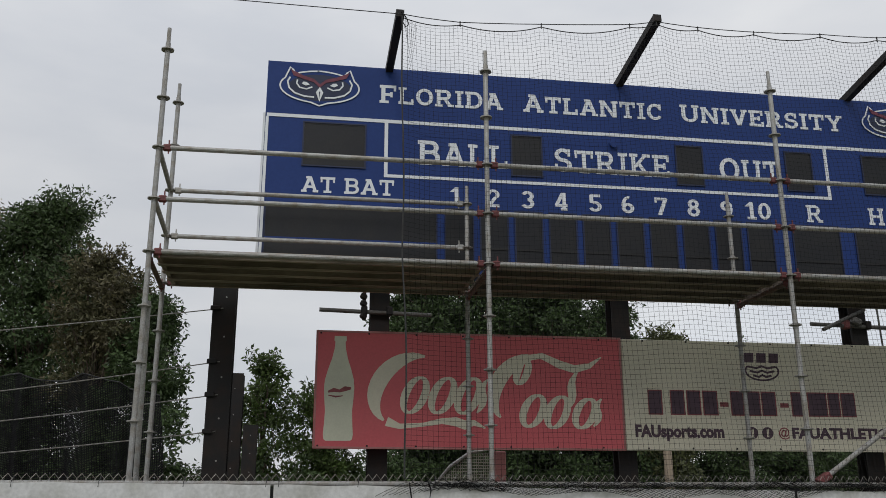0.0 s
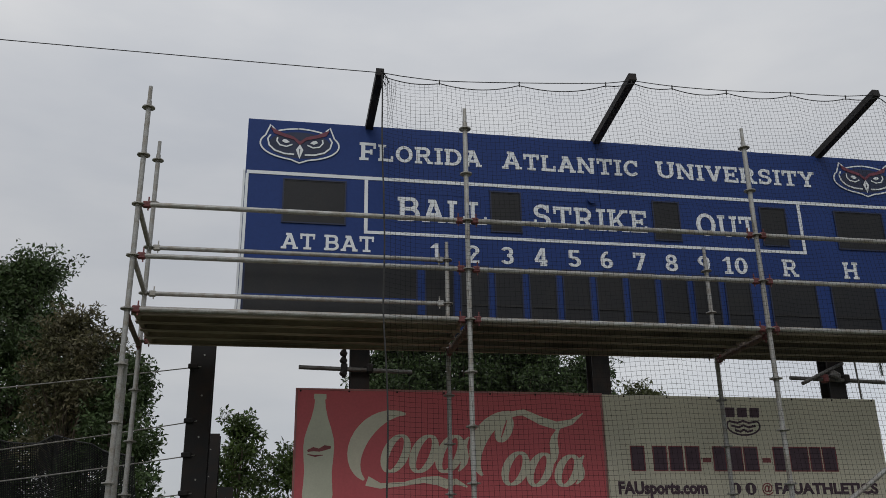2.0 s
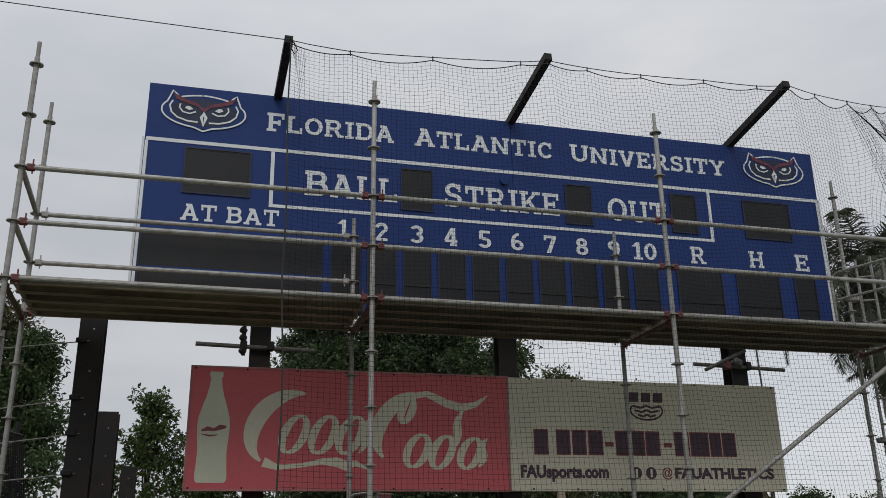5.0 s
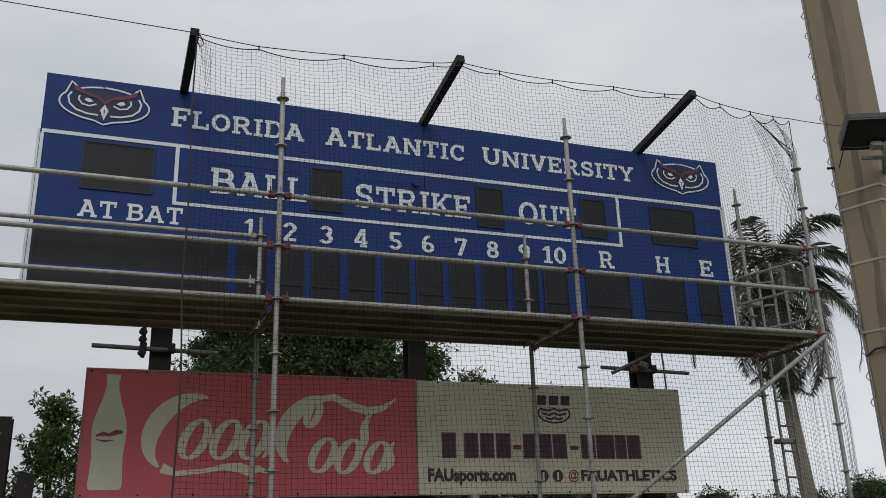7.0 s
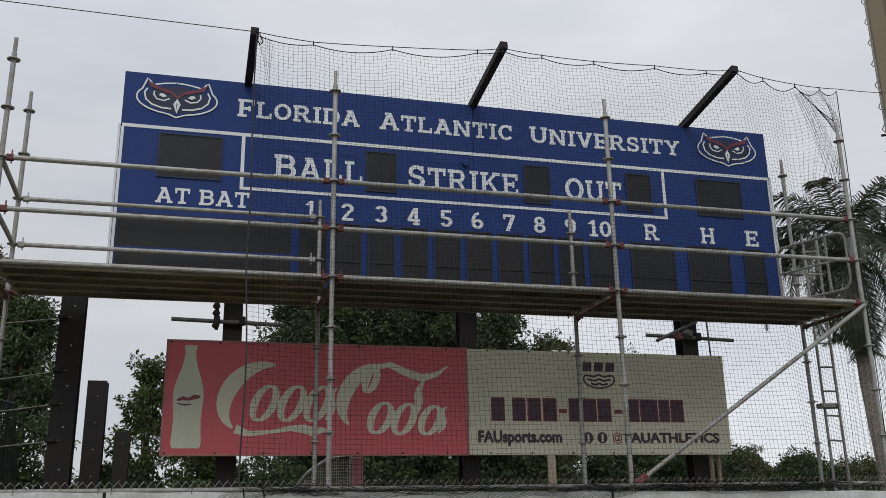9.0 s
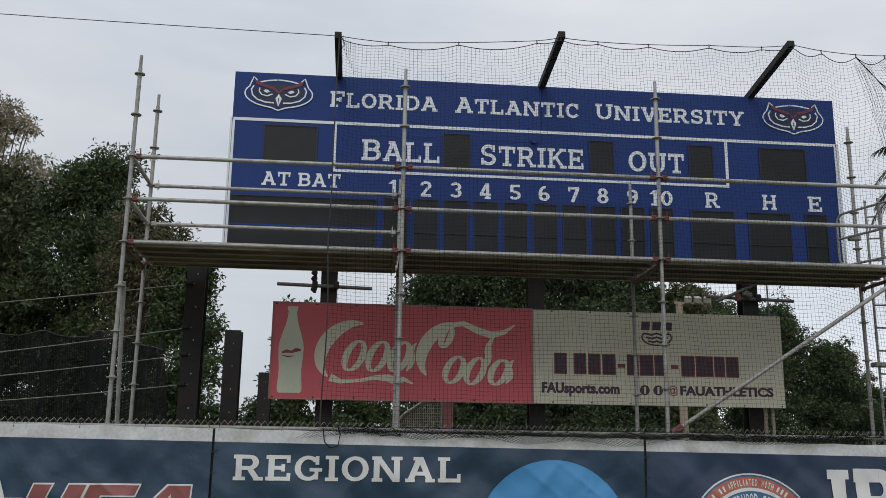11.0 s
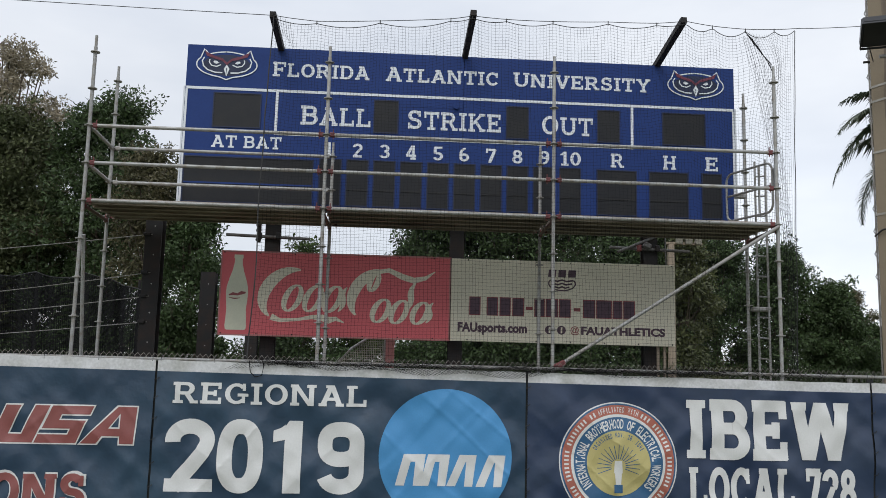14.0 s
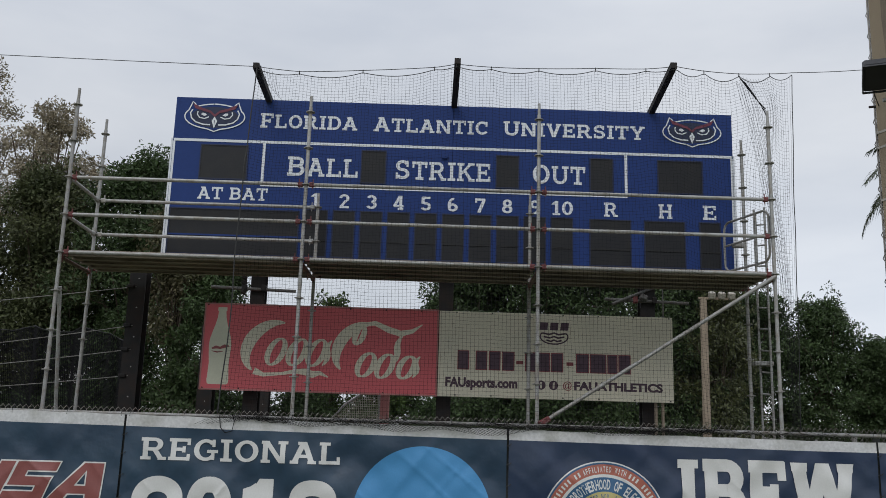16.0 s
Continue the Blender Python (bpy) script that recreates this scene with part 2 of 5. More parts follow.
def box(bm, c, size, rot=(0, 0, 0), bevel=0.0):
    m = pose(*c, *rot) @ Matrix.Diagonal((*size, 1))
    r = bmesh.ops.create_cube(bm, size=1, matrix=m)
    if bevel:
        es = list({e for v in r["verts"] for e in v.link_edges})
        bmesh.ops.bevel(bm, geom=es, offset=bevel, segments=1, affect="EDGES")
    return bm


def bx(c, size, rot=(0, 0, 0), bevel=0.0):
    return box(bmesh.new(), c, size, rot, bevel)


def tube(bm, a, b, r, seg=10, r2=None):
    a, b = Vector(a), Vector(b)
    d = b - a
    m = Matrix.Translation((a + b) / 2) @ d.to_track_quat("Z", "Y").to_matrix().to_4x4()
    bmesh.ops.create_cone(bm, cap_ends=True, segments=seg, radius1=r, radius2=r if r2 is None else r2, depth=d.length, matrix=m)
    return bm


def tb(a, b, r, seg=10, r2=None):
    return tube(bmesh.new(), a, b, r, seg, r2)


def path_tube(bm, pts, r, seg=6):
    """A bent tube of even thickness through the points."""
    pts = [Vector(p) for p in pts]
    rings = []
    for i, p in enumerate(pts):
        d = (pts[min(i + 1, len(pts) - 1)] - pts[max(i - 1, 0)]).normalized()
        u = d.cross(Vector((0.13, 0.31, 0.94)))
        u = u.normalized() if u.length > 1e-4 else Vector((1, 0, 0))
        w = d.cross(u)
        rings.append([bm.verts.new(p + r * (math.cos(k * math.tau / seg) * u + math.sin(k * math.tau / seg) * w)) for k in range(seg)])
    for a, b in zip(rings, rings[1:]):
        for k in range(seg):
            bm.faces.new((a[k], a[(k + 1) % seg], b[(k + 1) % seg], b[k]))
    for e in (rings[0][::-1], rings[-1]):
        bm.faces.new(e)
    return bm


# ---- ground ----
def build_ground():
    bm = bmesh.new()
    bmesh.ops.create_grid(bm, x_segments=60, y_segments=60, size=600)
    for v in bm.verts:
        d = max(abs(v.co.x), abs(v.co.y))
        v.co.z = 0.0 if d < 60 else 0.4 * noise.noise(v.co * 0.02)
    ob = part("ground", bm, M_GRASS)
    tagged(ob, "mown green grass field running to the horizon", "ground", kind="structure")


build_ground()

# ---- scoreboard ----
BY, BX0, BX1, BZ0, BZ1 = 9.34, -0.462, 7.897, 4.13, 6.583


def plate(x0, x1, z0, z1, y, d=0.006):
    return bx(((x0 + x1) / 2, y, (z0 + z1) / 2), (x1 - x0, d, z1 - z0))


# slab letters, drawn with strokes: V upright, H level, D slanting, A arc, S serif
def glyph(ch):
    S = {"tl": (0.0, 0.36, 0.93), "bl": (0.0, 0.36, 0.07)}
    v = 0.17
    g = {
        "A": (0.96, [("D", .14, 0, .48, 1), ("D", .82, 0, .48, 1), ("H", .25, .71, .34), ("S", 0, .31, .07), ("S", .65, .96, .07), ("S", .26, .5, .93)]),
        "B": (0.84, [("V", v, 0, 1), ("H", 0, .5, .92), ("H", .1, .5, .52), ("H", 0, .5, .08), ("A", .5, .72, .2, .2, -90, 90), ("A", .5, .3, .25, .22, -90, 90)]),
        "C": (0.82, [("A", .44, .5, .34, .42, 38, 322), ("V", .71, .62, .98)]),
        "D": (0.88, [("V", v, 0, 1), ("H", 0, .45, .92), ("H", 0, .45, .08), ("A", .45, .5, .33, .42, -90, 90)]),
        "E": (0.8, [("V", v, 0, 1), ("H", 0, .76, .92), ("H", .1, .54, .5), ("H", 0, .78, .08), ("V", .7, .7, 1), ("V", .72, 0, .3), ("V", .54, .36, .64)]),
        "F": (0.78, [("V", v, 0, 1), ("H", 0, .76, .92), ("H", .1, .54, .48), ("S", 0, .42, .07), ("V", .7, .68, 1), ("V", .54, .34, .62)]),
        "G": (0.88, [("A", .44, .5, .34, .42, 42, 318), ("V", .72, .64, .98), ("V", .7, .06, .44), ("S", .48, .88, .44)]),
        "H": (0.96, [("V", v, 0, 1), ("V", .79, 0, 1), ("H", .17, .79, .5), ("S", 0, .36, .93), ("S", 0, .36, .07), ("S", .6, .96, .93), ("S", .6, .96, .07)]),
        "I": (0.42, [("V", .21, 0, 1), ("S", 0, .42, .93), ("S", 0, .42, .07)]),
        "K": (0.94, [("V", v, 0, 1), ("D", .24, .4, .76, 1), ("D", .4, .58, .8, 0), ("S", 0, .38, .93), ("S", 0, .38, .07), ("S", .58, .94, .93), ("S", .62, .96, .07)]),
        "L": (0.78, [("V", v, 0, 1), ("H", 0, .76, .08), ("V", .7, 0, .34), ("S", 0, .4, .93)]),
        "N": (0.98, [("V", .15, 0, 1), ("V", .8, 0, 1), ("D", .17, 1, .78, 0), ("S", 0, .3, .93), ("S", 0, .34, .07), ("S", .62, .98, .93)]),
        "O": (0.88, [("A", .44, .5, .34, .42, 0, 360)]),
        "R": (0.92, [("V", v, 0, 1), ("H", 0, .5, .92), ("H", .1, .5, .48), ("A", .5, .7, .2, .22, -90, 90), ("D", .5, .48, .78, 0), ("S", 0, .38, .07), ("S", .64, .94, .07)]),
        "S": (0.78, [("A", .39, .71, .25, .21, 25, 270), ("A", .39, .29, .27, .21, 90, -155), ("V", .64, .66, .97), ("V", .11, .03, .34)]),
        "T": (0.84, [("V", .42, 0, 1), ("H", 0, .84, .92), ("S", .2, .64, .07), ("V", .07, .66, 1), ("V", .77, .66, 1)]),
        "U": (0.94, [("V", .17, .36, 1), ("V", .77, .36, 1), ("A", .47, .37, .3, .29, 180, 360), ("S", 0, .36, .93), ("S", .58, .94, .93)]),
        "V": (0.92, [("D", .13, 1, .46, 0), ("D", .79, 1, .46, 0), ("S", 0, .33, .93), ("S", .59, .92, .93)]),
        "W": (1.3, [("D", .13, 1, .36, 0), ("D", .65, 1, .36, 0), ("D", .65, 1, .94, 0), ("D", 1.17, 1, .94, 0), ("S", 0, .33, .93), ("S", .97, 1.3, .93)]),
        "Y": (0.92, [("D", .13, 1, .46, .44), ("D", .79, 1, .46, .44), ("V", .46, 0, .5), ("S", 0, .33, .93), ("S", .59, .92, .93), ("S", .26, .66, .07)]),
        "0": (0.68, [("A", .34, .5, .24, .41, 0, 360)]),
        "1": (0.5, [("V", .28, 0, 1), ("D", .04, .74, .26, .96), ("S", .04, .5, .07)]),
        "2": (0.68, [("A", .33, .7, .23, .21, 175, -40), ("D", .47, .58, .16, .14), ("H", .05, .64, .08)]),
        "3": (0.66, [("A", .32, .71, .22, .2, 155, -90), ("A", .32, .3, .24, .21, 90, -155)]),
        "4": (0.7, [("V", .48, 0, 1), ("D", .44, 1, .08, .3), ("H", .02, .68, .28), ("S", .3, .66, .07)]),
        "5": (0.66, [("H", .1, .6, .92), ("V", .15, .5, .95), ("A", .32, .31, .24, .22, 120, -155)]),
        "6": (0.68, [("A", .34, .3, .23, .21, 0, 360), ("A", .38, .42, .28, .49, 80, 180)]),
        "7": (0.64, [("H", .02, .62, .92), ("D", .56, .92, .24, 0), ("V", .07, .7, 1)]),
        "8": (0.68, [("A", .34, .72, .2, .19, 0, 360), ("A", .34, .29, .24, .21, 0, 360)]),
        "9": (0.68, [("A", .34, .7, .23, .21, 0, 360), ("A", .3, .58, .28, .49, 260, 360)]),
    }
    return g[ch]


def quad_prism(bm, pts, depth):
    """A flat piece with thickness; pts in the plane of the board, (x, y, z)."""
    f = [bm.verts.new((x, y - depth, z)) for x, y, z in pts]
    b = [bm.verts.new((x, y, z)) for x, y, z in pts]
    n = len(pts)
    bm.faces.new(f)
    for i in range(n):
        bm.faces.new((f[i], b[i], b[(i + 1) % n], f[(i + 1) % n]))


def slab_letters(text, x0, x1, z0, z1, y, stroke=0.17, level=0.15, serif=True, lean=0.0, slope=0.0, depth=0.004):
    """The slab letters of a word that fills the box x0..x1, z0..z1, one mesh each; slope: the plane's y for each metre of x."""
    done = []
    gap = 0.10
    items, w = [], 0.0
    for ch in text:
        if ch == " ":
            w += 0.42
            continue
        gw, st = glyph(ch)
        items.append((w, st))
        w += gw + gap
    w -= gap
    kx, kz = (x1 - x0) / w, z1 - z0
    count = [0]

    def put(bm, pts):
        count[0] += 1
        out = []
        for px, pz in pts:
            xx = x0 + kx * (px + lean * pz)
            out.append((xx, y + slope * (xx - x0), z0 + kz * pz))
        quad_prism(bm, out, depth + 0.00025 * (count[0] % 9))

    hs, ls = stroke / 2, level / 2
    for off, st in items:
        bm = bmesh.new()
        for s in st:
            k = s[0]
            if k == "V":
                thin = hs if s[3] - s[2] > 0.4 else hs * 0.62
                put(bm, [(off + s[1] - thin, s[2]), (off + s[1] + thin, s[2]), (off + s[1] + thin, s[3]), (off + s[1] - thin, s[3])] if serif or s[3] - s[2] > 0.36 else [(off + s[1] - .01, s[2]), (off + s[1] + .01, s[2]), (off + s[1] + .01, s[3]), (off + s[1] - .01, s[3])])
            elif k == "H":
                put(bm, [(off + s[1], s[3] - ls), (off + s[2], s[3] - ls), (off + s[2], s[3] + ls), (off + s[1], s[3] + ls)])
            elif k == "S" and serif:
                put(bm, [(off + s[1], s[3] - .07), (off + s[2], s[3] - .07), (off + s[2], s[3] + .07), (off + s[1], s[3] + .07)])
            elif k == "D":
                q = hs * 1.08
                put(bm, [(off + s[1] - q, s[2]), (off + s[1] + q, s[2]), (off + s[3] + q, s[4]), (off + s[3] - q, s[4])] if s[2] < s[4] else [(off + s[3] - q, s[4]), (off + s[3] + q, s[4]), (off + s[1] + q, s[2]), (off + s[1] - q, s[2])])
            elif k == "A":
                cx, cz, rx, rz, a0, a1 = s[1:]
                n = max(6, int(abs(a1 - a0) / 18))
                for i in range(n):
                    ps = []
                    t0, t1 = (radians(a0 + (a1 - a0) * j / n) for j in (i, i + 1))
                    for t, sg in ((t0, -1), (t1, -1), (t1, 1), (t0, 1)):
                        ps.append((off + cx + (rx + sg * hs) * math.cos(t), cz + (rz + sg * ls) * math.sin(t)))
                    if a1 > a0:
                        ps = ps[::-1]
                    out = []
                    for px, pz in ps[::-1] if a1 > a0 else ps:
                        xx = x0 + kx * (px + lean * pz)
                        out.append((xx, y + slope * (xx - x0), z0 + kz * pz))
                    quad_prism(bm, out, depth + 0.003 + 0.0004 * st.index(s))
        bmesh.ops.recalc_face_normals(bm, faces=bm.faces)
        done.append(bm)
    return done


def write_word(parent, material, bms, label, smooth=False):
    for bm in bms:
        part("letter", bm, material, parent, label, smooth)


def oval(cx, cz, rx, rz, y, depth, n=40, a0=0.0, a1=360.0):
    bm = bmesh.new()
    quad_prism(bm, [(cx + rx * math.cos(radians(a0 + (a1 - a0) * i / n)), y, cz + rz * math.sin(radians(a0 + (a1 - a0) * i / n))) for i in range(n)], depth)
    bmesh.ops.recalc_face_normals(bm, faces=bm.faces)
    return bm


def ring(cx, cz, rx, rz, w, y, depth, n=44, bm=None, a0=0.0, a1=360.0):
    bm = bm or bmesh.new()
    for i in range(n):
        t0, t1 = (radians(a0 + (a1 - a0) * (i + k) / n) for k in (0, 1))
        quad_prism(bm, [(cx + (rx + q) * math.cos(t), y, cz + (rz + q) * math.sin(t)) for t, q in ((t0, -w / 2), (t1, -w / 2), (t1, w / 2), (t0, w / 2))], depth)
    bmesh.ops.recalc_face_normals(bm, faces=bm.faces)
    return bm


def poly(pts, y, depth, bm=None):
    bm = bm or bmesh.new()
    quad_prism(bm, [(x, y, z) for x, z in pts], depth)
    bmesh.ops.recalc_face_normals(bm, faces=bm.faces)
    return bm


def band(pts, w, y, depth, bm=None, close=False):
    """A flat band of even width along points (x, z), one short piece per step."""
    bm = bm or bmesh.new()
    n = len(pts)
    off = []
    for i in range(n):
        a, b = pts[(i - 1) % n if close else max(i - 1, 0)], pts[(i + 1) % n if close else min(i + 1, n - 1)]
        d = Vector((b[0] - a[0], b[1] - a[1])).normalized()
        off.append((-d.y * w / 2, d.x * w / 2))
    for i in range(n if close else n - 1):
        k = (i + 1) % n
        quad_prism(bm, [(pts[i][0] + off[i][0], y, pts[i][1] + off[i][1]), (pts[i][0] - off[i][0], y, pts[i][1] - off[i][1]), (pts[k][0] - off[k][0], y, pts[k][1] - off[k][1]), (pts[k][0] + off[k][0], y, pts[k][1] + off[k][1])], depth)
    bmesh.ops.remove_doubles(bm, verts=bm.verts, dist=0.0002)
    bmesh.ops.recalc_face_normals(bm, faces=bm.faces)
    return bm


def emblem(cx, cz, rx, board):
    """An oval badge of plain shapes: white rings, navy field, thin dark red chevrons."""
    k = rx / 0.47
    e = part("emblem", oval(cx, cz, rx * 0.96, 0.205 * k, BY - 0.012, 0.002), M_BLUE, board, "oval badge in white, dark red and navy")
    part("field", oval(cx, cz - 0.01, rx * 0.76, 0.165 * k, BY - 0.0142, 0.001), M_NAVY, e)
    # outer ring, drawn up into a peak at each shoulder and a point below
    pts = []
    for i in range(64):
        a = math.tau * i / 64
        px, pz = rx * 0.95 * math.cos(a), 0.198 * k * math.sin(a)
        px -= 0.03 * k * math.copysign(1, math.cos(a)) * max(0.0, math.sin(a)) ** 4
        if math.sin(a) < 0:
            pz -= 0.035 * k * max(0.0, 1 - abs(px) / (0.10 * k))
        u = max(0.0, 1 - abs(abs(px) - 0.335 * k) / (0.055 * k)) if math.sin(a) > 0 else 0.0
        pts.append((cx + px, cz + pz + 0.115 * k * u))
    part("oval_ring", band(pts, 0.018 * k, BY - 0.0155, 0.003, close=True), M_WHITE, e)
    for sd in (-1, 1):
        def P(*ab):
            return [(cx + sd * a * k, cz + b * k) for a, b in ab]
        part("chevron", poly(P((0.0, -0.01), (0.07, 0.055), (0.18, 0.085), (0.30, 0.125), (0.335, 0.20), (0.20, 0.135), (0.07, 0.095), (0.0, 0.035)), BY - 0.018, 0.003), M_BROW, e, "thin dark red chevron")
        part("cheek_line", band(P((0.335, 0.105), (0.365, 0.05), (0.345, -0.03), (0.28, -0.09), (0.17, -0.125), (0.06, -0.13)), 0.019 * k, BY - 0.0172, 0.003), M_WHITE, e)
        part("inner_arc", band(P((0.255, 0.075), (0.262, 0.03), (0.225, -0.02), (0.15, -0.035), (0.085, -0.005)), 0.017 * k, BY - 0.0175, 0.003), M_WHITE, e)
        part("inner_dot", poly(P((0.115, 0.022), (0.16, 0.005), (0.205, 0.03), (0.185, 0.055), (0.15, 0.05)), BY - 0.018, 0.003), M_WHITE, e)
    part("diamond", poly([(cx - 0.042 * k, cz - 0.07), (cx, cz - 0.185 * k), (cx + 0.042 * k, cz - 0.07), (cx, cz + 0.0)], BY - 0.0185, 0.003), M_WHITE, e)
    part("diamond_line", poly([(cx - 0.007, cz - 0.06), (cx, cz - 0.15 * k), (cx + 0.007, cz - 0.06)], BY - 0.0215, 0.001), M_NAVY, e)


def build_board():
    sb = thing("scoreboard", (3.72, BY + 0.12, BZ0), "long blue baseball scoreboard with white lettering and dark digit windows, unlit", "scoreboard")
    part("cabinet", bx(((BX0 + BX1) / 2, BY + 0.13, (BZ0 + BZ1) / 2), (BX1 - BX0 - 0.02, 0.22, BZ1 - BZ0 - 0.02)), M_BLUE, sb)
    # face panels: a header over three lower panels, with a hair joint between them
    for x0, x1, z0, z1 in ((BX0, 3.70, 5.945, BZ1), (3.704, BX1, 5.945, BZ1), (BX0, 3.70, BZ0, 5.941), (3.704, BX1, BZ0, 5.941)):
        part("face_panel", bx(((x0 + x1) / 2, BY + 0.004, (z0 + z1) / 2), (x1 - x0, 0.02, z1 - z0), bevel=0.003), M_BLUE, sb)
    f = BY - 0.009
    for n, x0, x1, z0, z1 in (("trim_line", BX0 + 0.015, BX1 - 0.015, 5.905, 5.945), ("trim_line", 0.88, 6.31, 5.245, 5.28), ("trim_line", 0.88, 0.92, 5.281, 5.904), ("trim_line", 6.27, 6.31, 5.281, 5.904)):
        part(n, plate(x0, x1, z0, z1, f), M_WHITE, sb, "white painted line")
    for x in (BX0 - 0.012, BX1 + 0.012):
        part("edge_trim", bx((x, BY + 0.1, (BZ0 + 5.945) / 2), (0.024, 0.22, 5.945 - BZ0)), M_EDGE, sb, "white metal edge")
    for x in (BX0 + 0.022, BX1 - 0.022):
        part("edge_line", plate(x - 0.016, x + 0.016, BZ0, 5.903, f), M_WHITE, sb)
    part("top_cap", bx((3.7175, BY + 0.13, BZ1 + 0.006), (BX1 - BX0, 0.26, 0.012)), M_BLUE, sb)
    words = [("FLORIDA", 0.815, 2.265, 6.152, 6.362), ("ATLANTIC", 2.51, 4.225, 6.152, 6.362), ("UNIVERSITY", 4.455, 6.58, 6.152, 6.362),
             ("BALL", 1.262, 2.31, 5.42, 5.70), ("STRIKE", 2.853, 4.277, 5.42, 5.70), ("OUT", 4.898, 5.684, 5.42, 5.70), ("AT BAT", -0.031, 0.996, 5.025, 5.21)]
    for i, (w, x0, x1, z0, z1) in enumerate(words):
        if i < 3:  # a taller first letter
            n = len(w)
            first = (x1 - x0) * glyph(w[0])[0] / (sum(glyph(c)[0] + 0.1 for c in w) - 0.1) * 1.08
            write_word(sb, M_WHITE, slab_letters(w[0], x0, x0 + first, z0, z1 + 0.016, BY - 0.006, 0.185), "white slab letter")
            write_word(sb, M_WHITE, slab_letters(w[1:], x0 + first + 0.022, x1, z0, z1, BY - 0.006, 0.19, 0.165), "white slab letter")
        elif i < 6:
            first = (x1 - x0) * glyph(w[0])[0] / (sum(glyph(c)[0] + 0.1 for c in w) - 0.1) * 1.06
            write_word(sb, M_WHITE, slab_letters(w[0], x0, x0 + first, z0, z1 + 0.016, BY - 0.006, 0.18), "white slab letter")
            write_word(sb, M_WHITE, slab_letters(w[1:], x0 + first + 0.028, x1, z0, z1, BY - 0.006), "white slab letter")
        else:
            write_word(sb, M_WHITE, slab_letters(w, x0, x1, z0, z1, BY - 0.006), "white slab letter")
    for w, x in (("1", 1.70), ("2", 2.13), ("3", 2.53), ("4", 2.93), ("5", 3.33), ("6", 3.725), ("7", 4.13), ("8", 4.53), ("9", 4.94), ("10", 5.345), ("R", 6.058), ("H", 6.867), ("E", 7.522)):
        hw = 0.155 if len(w) == 2 else 0.10 if w.isalpha() else 0.055 if w == "1" else 0.078
        write_word(sb, M_WHITE, slab_letters(w, x - hw, x + hw, 4.95, 5.165, BY - 0.006, 0.19), "white slab numeral")
    # digit windows: dark faces in a thin raised frame with its shade drawn in
    wins = [(-0.024, 0.657, 5.345, 5.85, 0), (2.362, 2.707, 5.35, 5.835, 0), (4.365, 4.683, 5.345, 5.825, 0), (5.762, 6.086, 5.345, 5.825, 0), (6.772, 7.418, 5.343, 5.828, 0), (-0.40, 1.47, 4.21, 4.87, 1)]
    wins += [(x - 0.15, x + 0.15, 4.22, 4.90, 1) for x in (1.735, 2.135, 2.535, 2.935, 3.335, 3.735, 4.135, 4.535, 4.935, 5.335)]
    wins += [(5.755, 6.341, 4.22, 4.892, 1), (6.56, 7.139, 4.22, 4.892, 1), (7.375, 7.66, 4.22, 4.895, 1)]
    for x0, x1, z0, z1, split in wins:
        w = part("digit_window", plate(x0, x1, z0, z1, BY - 0.008, 0.008), M_DARK, sb, "dark tinted digit window")
        fr = bmesh.new()
        t = 0.016
        for a, b, c, d in ((x0 - t, x1 + t, z1, z1 + t), (x0 - t, x1 + t, z0 - t, z0), (x0 - t, x0, z0, z1), (x1, x1 + t, z0, z1)):
            box(fr, ((a + b) / 2, BY - 0.012, (c + d) / 2), (b - a, 0.018, d - c))
        part("window_frame", fr, M_NAVY, w)
        # black strips inside the top and left edges stand for the frame's shadow
        gap = bmesh.new()
        for a, b, c, d in ((x0, x1, z1 - 0.014, z1), (x0, x0 + 0.012, z0, z1 - 0.014)):
            box(gap, ((a + b) / 2, BY - 0.0135, (c + d) / 2), (b - a, 0.003, d - c))
        part("frame_shade", gap, M_JOINT_SHADE, w)
        if split:
            zz = z0 + (0.275 if x1 - x0 > 1 else 0.235)
            part("divider", plate(x0, x1, zz - 0.012, zz + 0.012, BY - 0.016, 0.012), M_BLUE if x1 - x0 > 1 else M_JOINT_SHADE, w)
    horn = part("horn", tb((3.585, BY - 0.05, 5.80), (3.585, BY + 0.0, 5.80), 0.05, 16, 0.04), M_BLUE, sb, "small round blue horn cover")
    emblem(0.13, 6.295, 0.47, sb)
    emblem(7.29, 6.295, 0.46, sb)
    # access hatch outlines
    for x0, x1 in ((1.30, 2.25), (2.86, 3.50)):
        hb = bmesh.new()
        for a, b, c, d in ((x0, x1, 5.765, 5.771), (x0, x0 + 0.006, 5.38, 5.765), (x1 - 0.006, x1, 5.38, 5.765)):
            box(hb, ((a + b) / 2, BY - 0.007, (c + d) / 2), (b - a, 0.004, d - c))
        part("hatch_joint", hb, M_BLUE, sb)


build_board()

# ---- steel columns and arms behind the board ----
def h_beam(x, y, z0, z1, w, d):
    """A rolled H section stood on end, drawn as one closed outline."""
    a, b, t, e = w / 2, d / 2, 0.016, 0.007
    half = [(-a, -b), (a, -b), (a, -b + t), (e, -b + t), (e, b - t), (a, b - t), (a, b), (-a, b), (-a, b - t), (-e, b - t), (-e, -b + t), (-a, -b + t)]
    bm = bmesh.new()
    low = [bm.verts.new((x + p, y + q, z0)) for p, q in half]
    top = [bm.verts.new((x + p, y + q, z1)) for p, q in half]
    for i in range(12):
        k = (i + 1) % 12
        bm.faces.new((low[i], low[k], top[k], top[i]))
    bm.faces.new(low[::-1])
    bm.faces.new(top)
    return bm


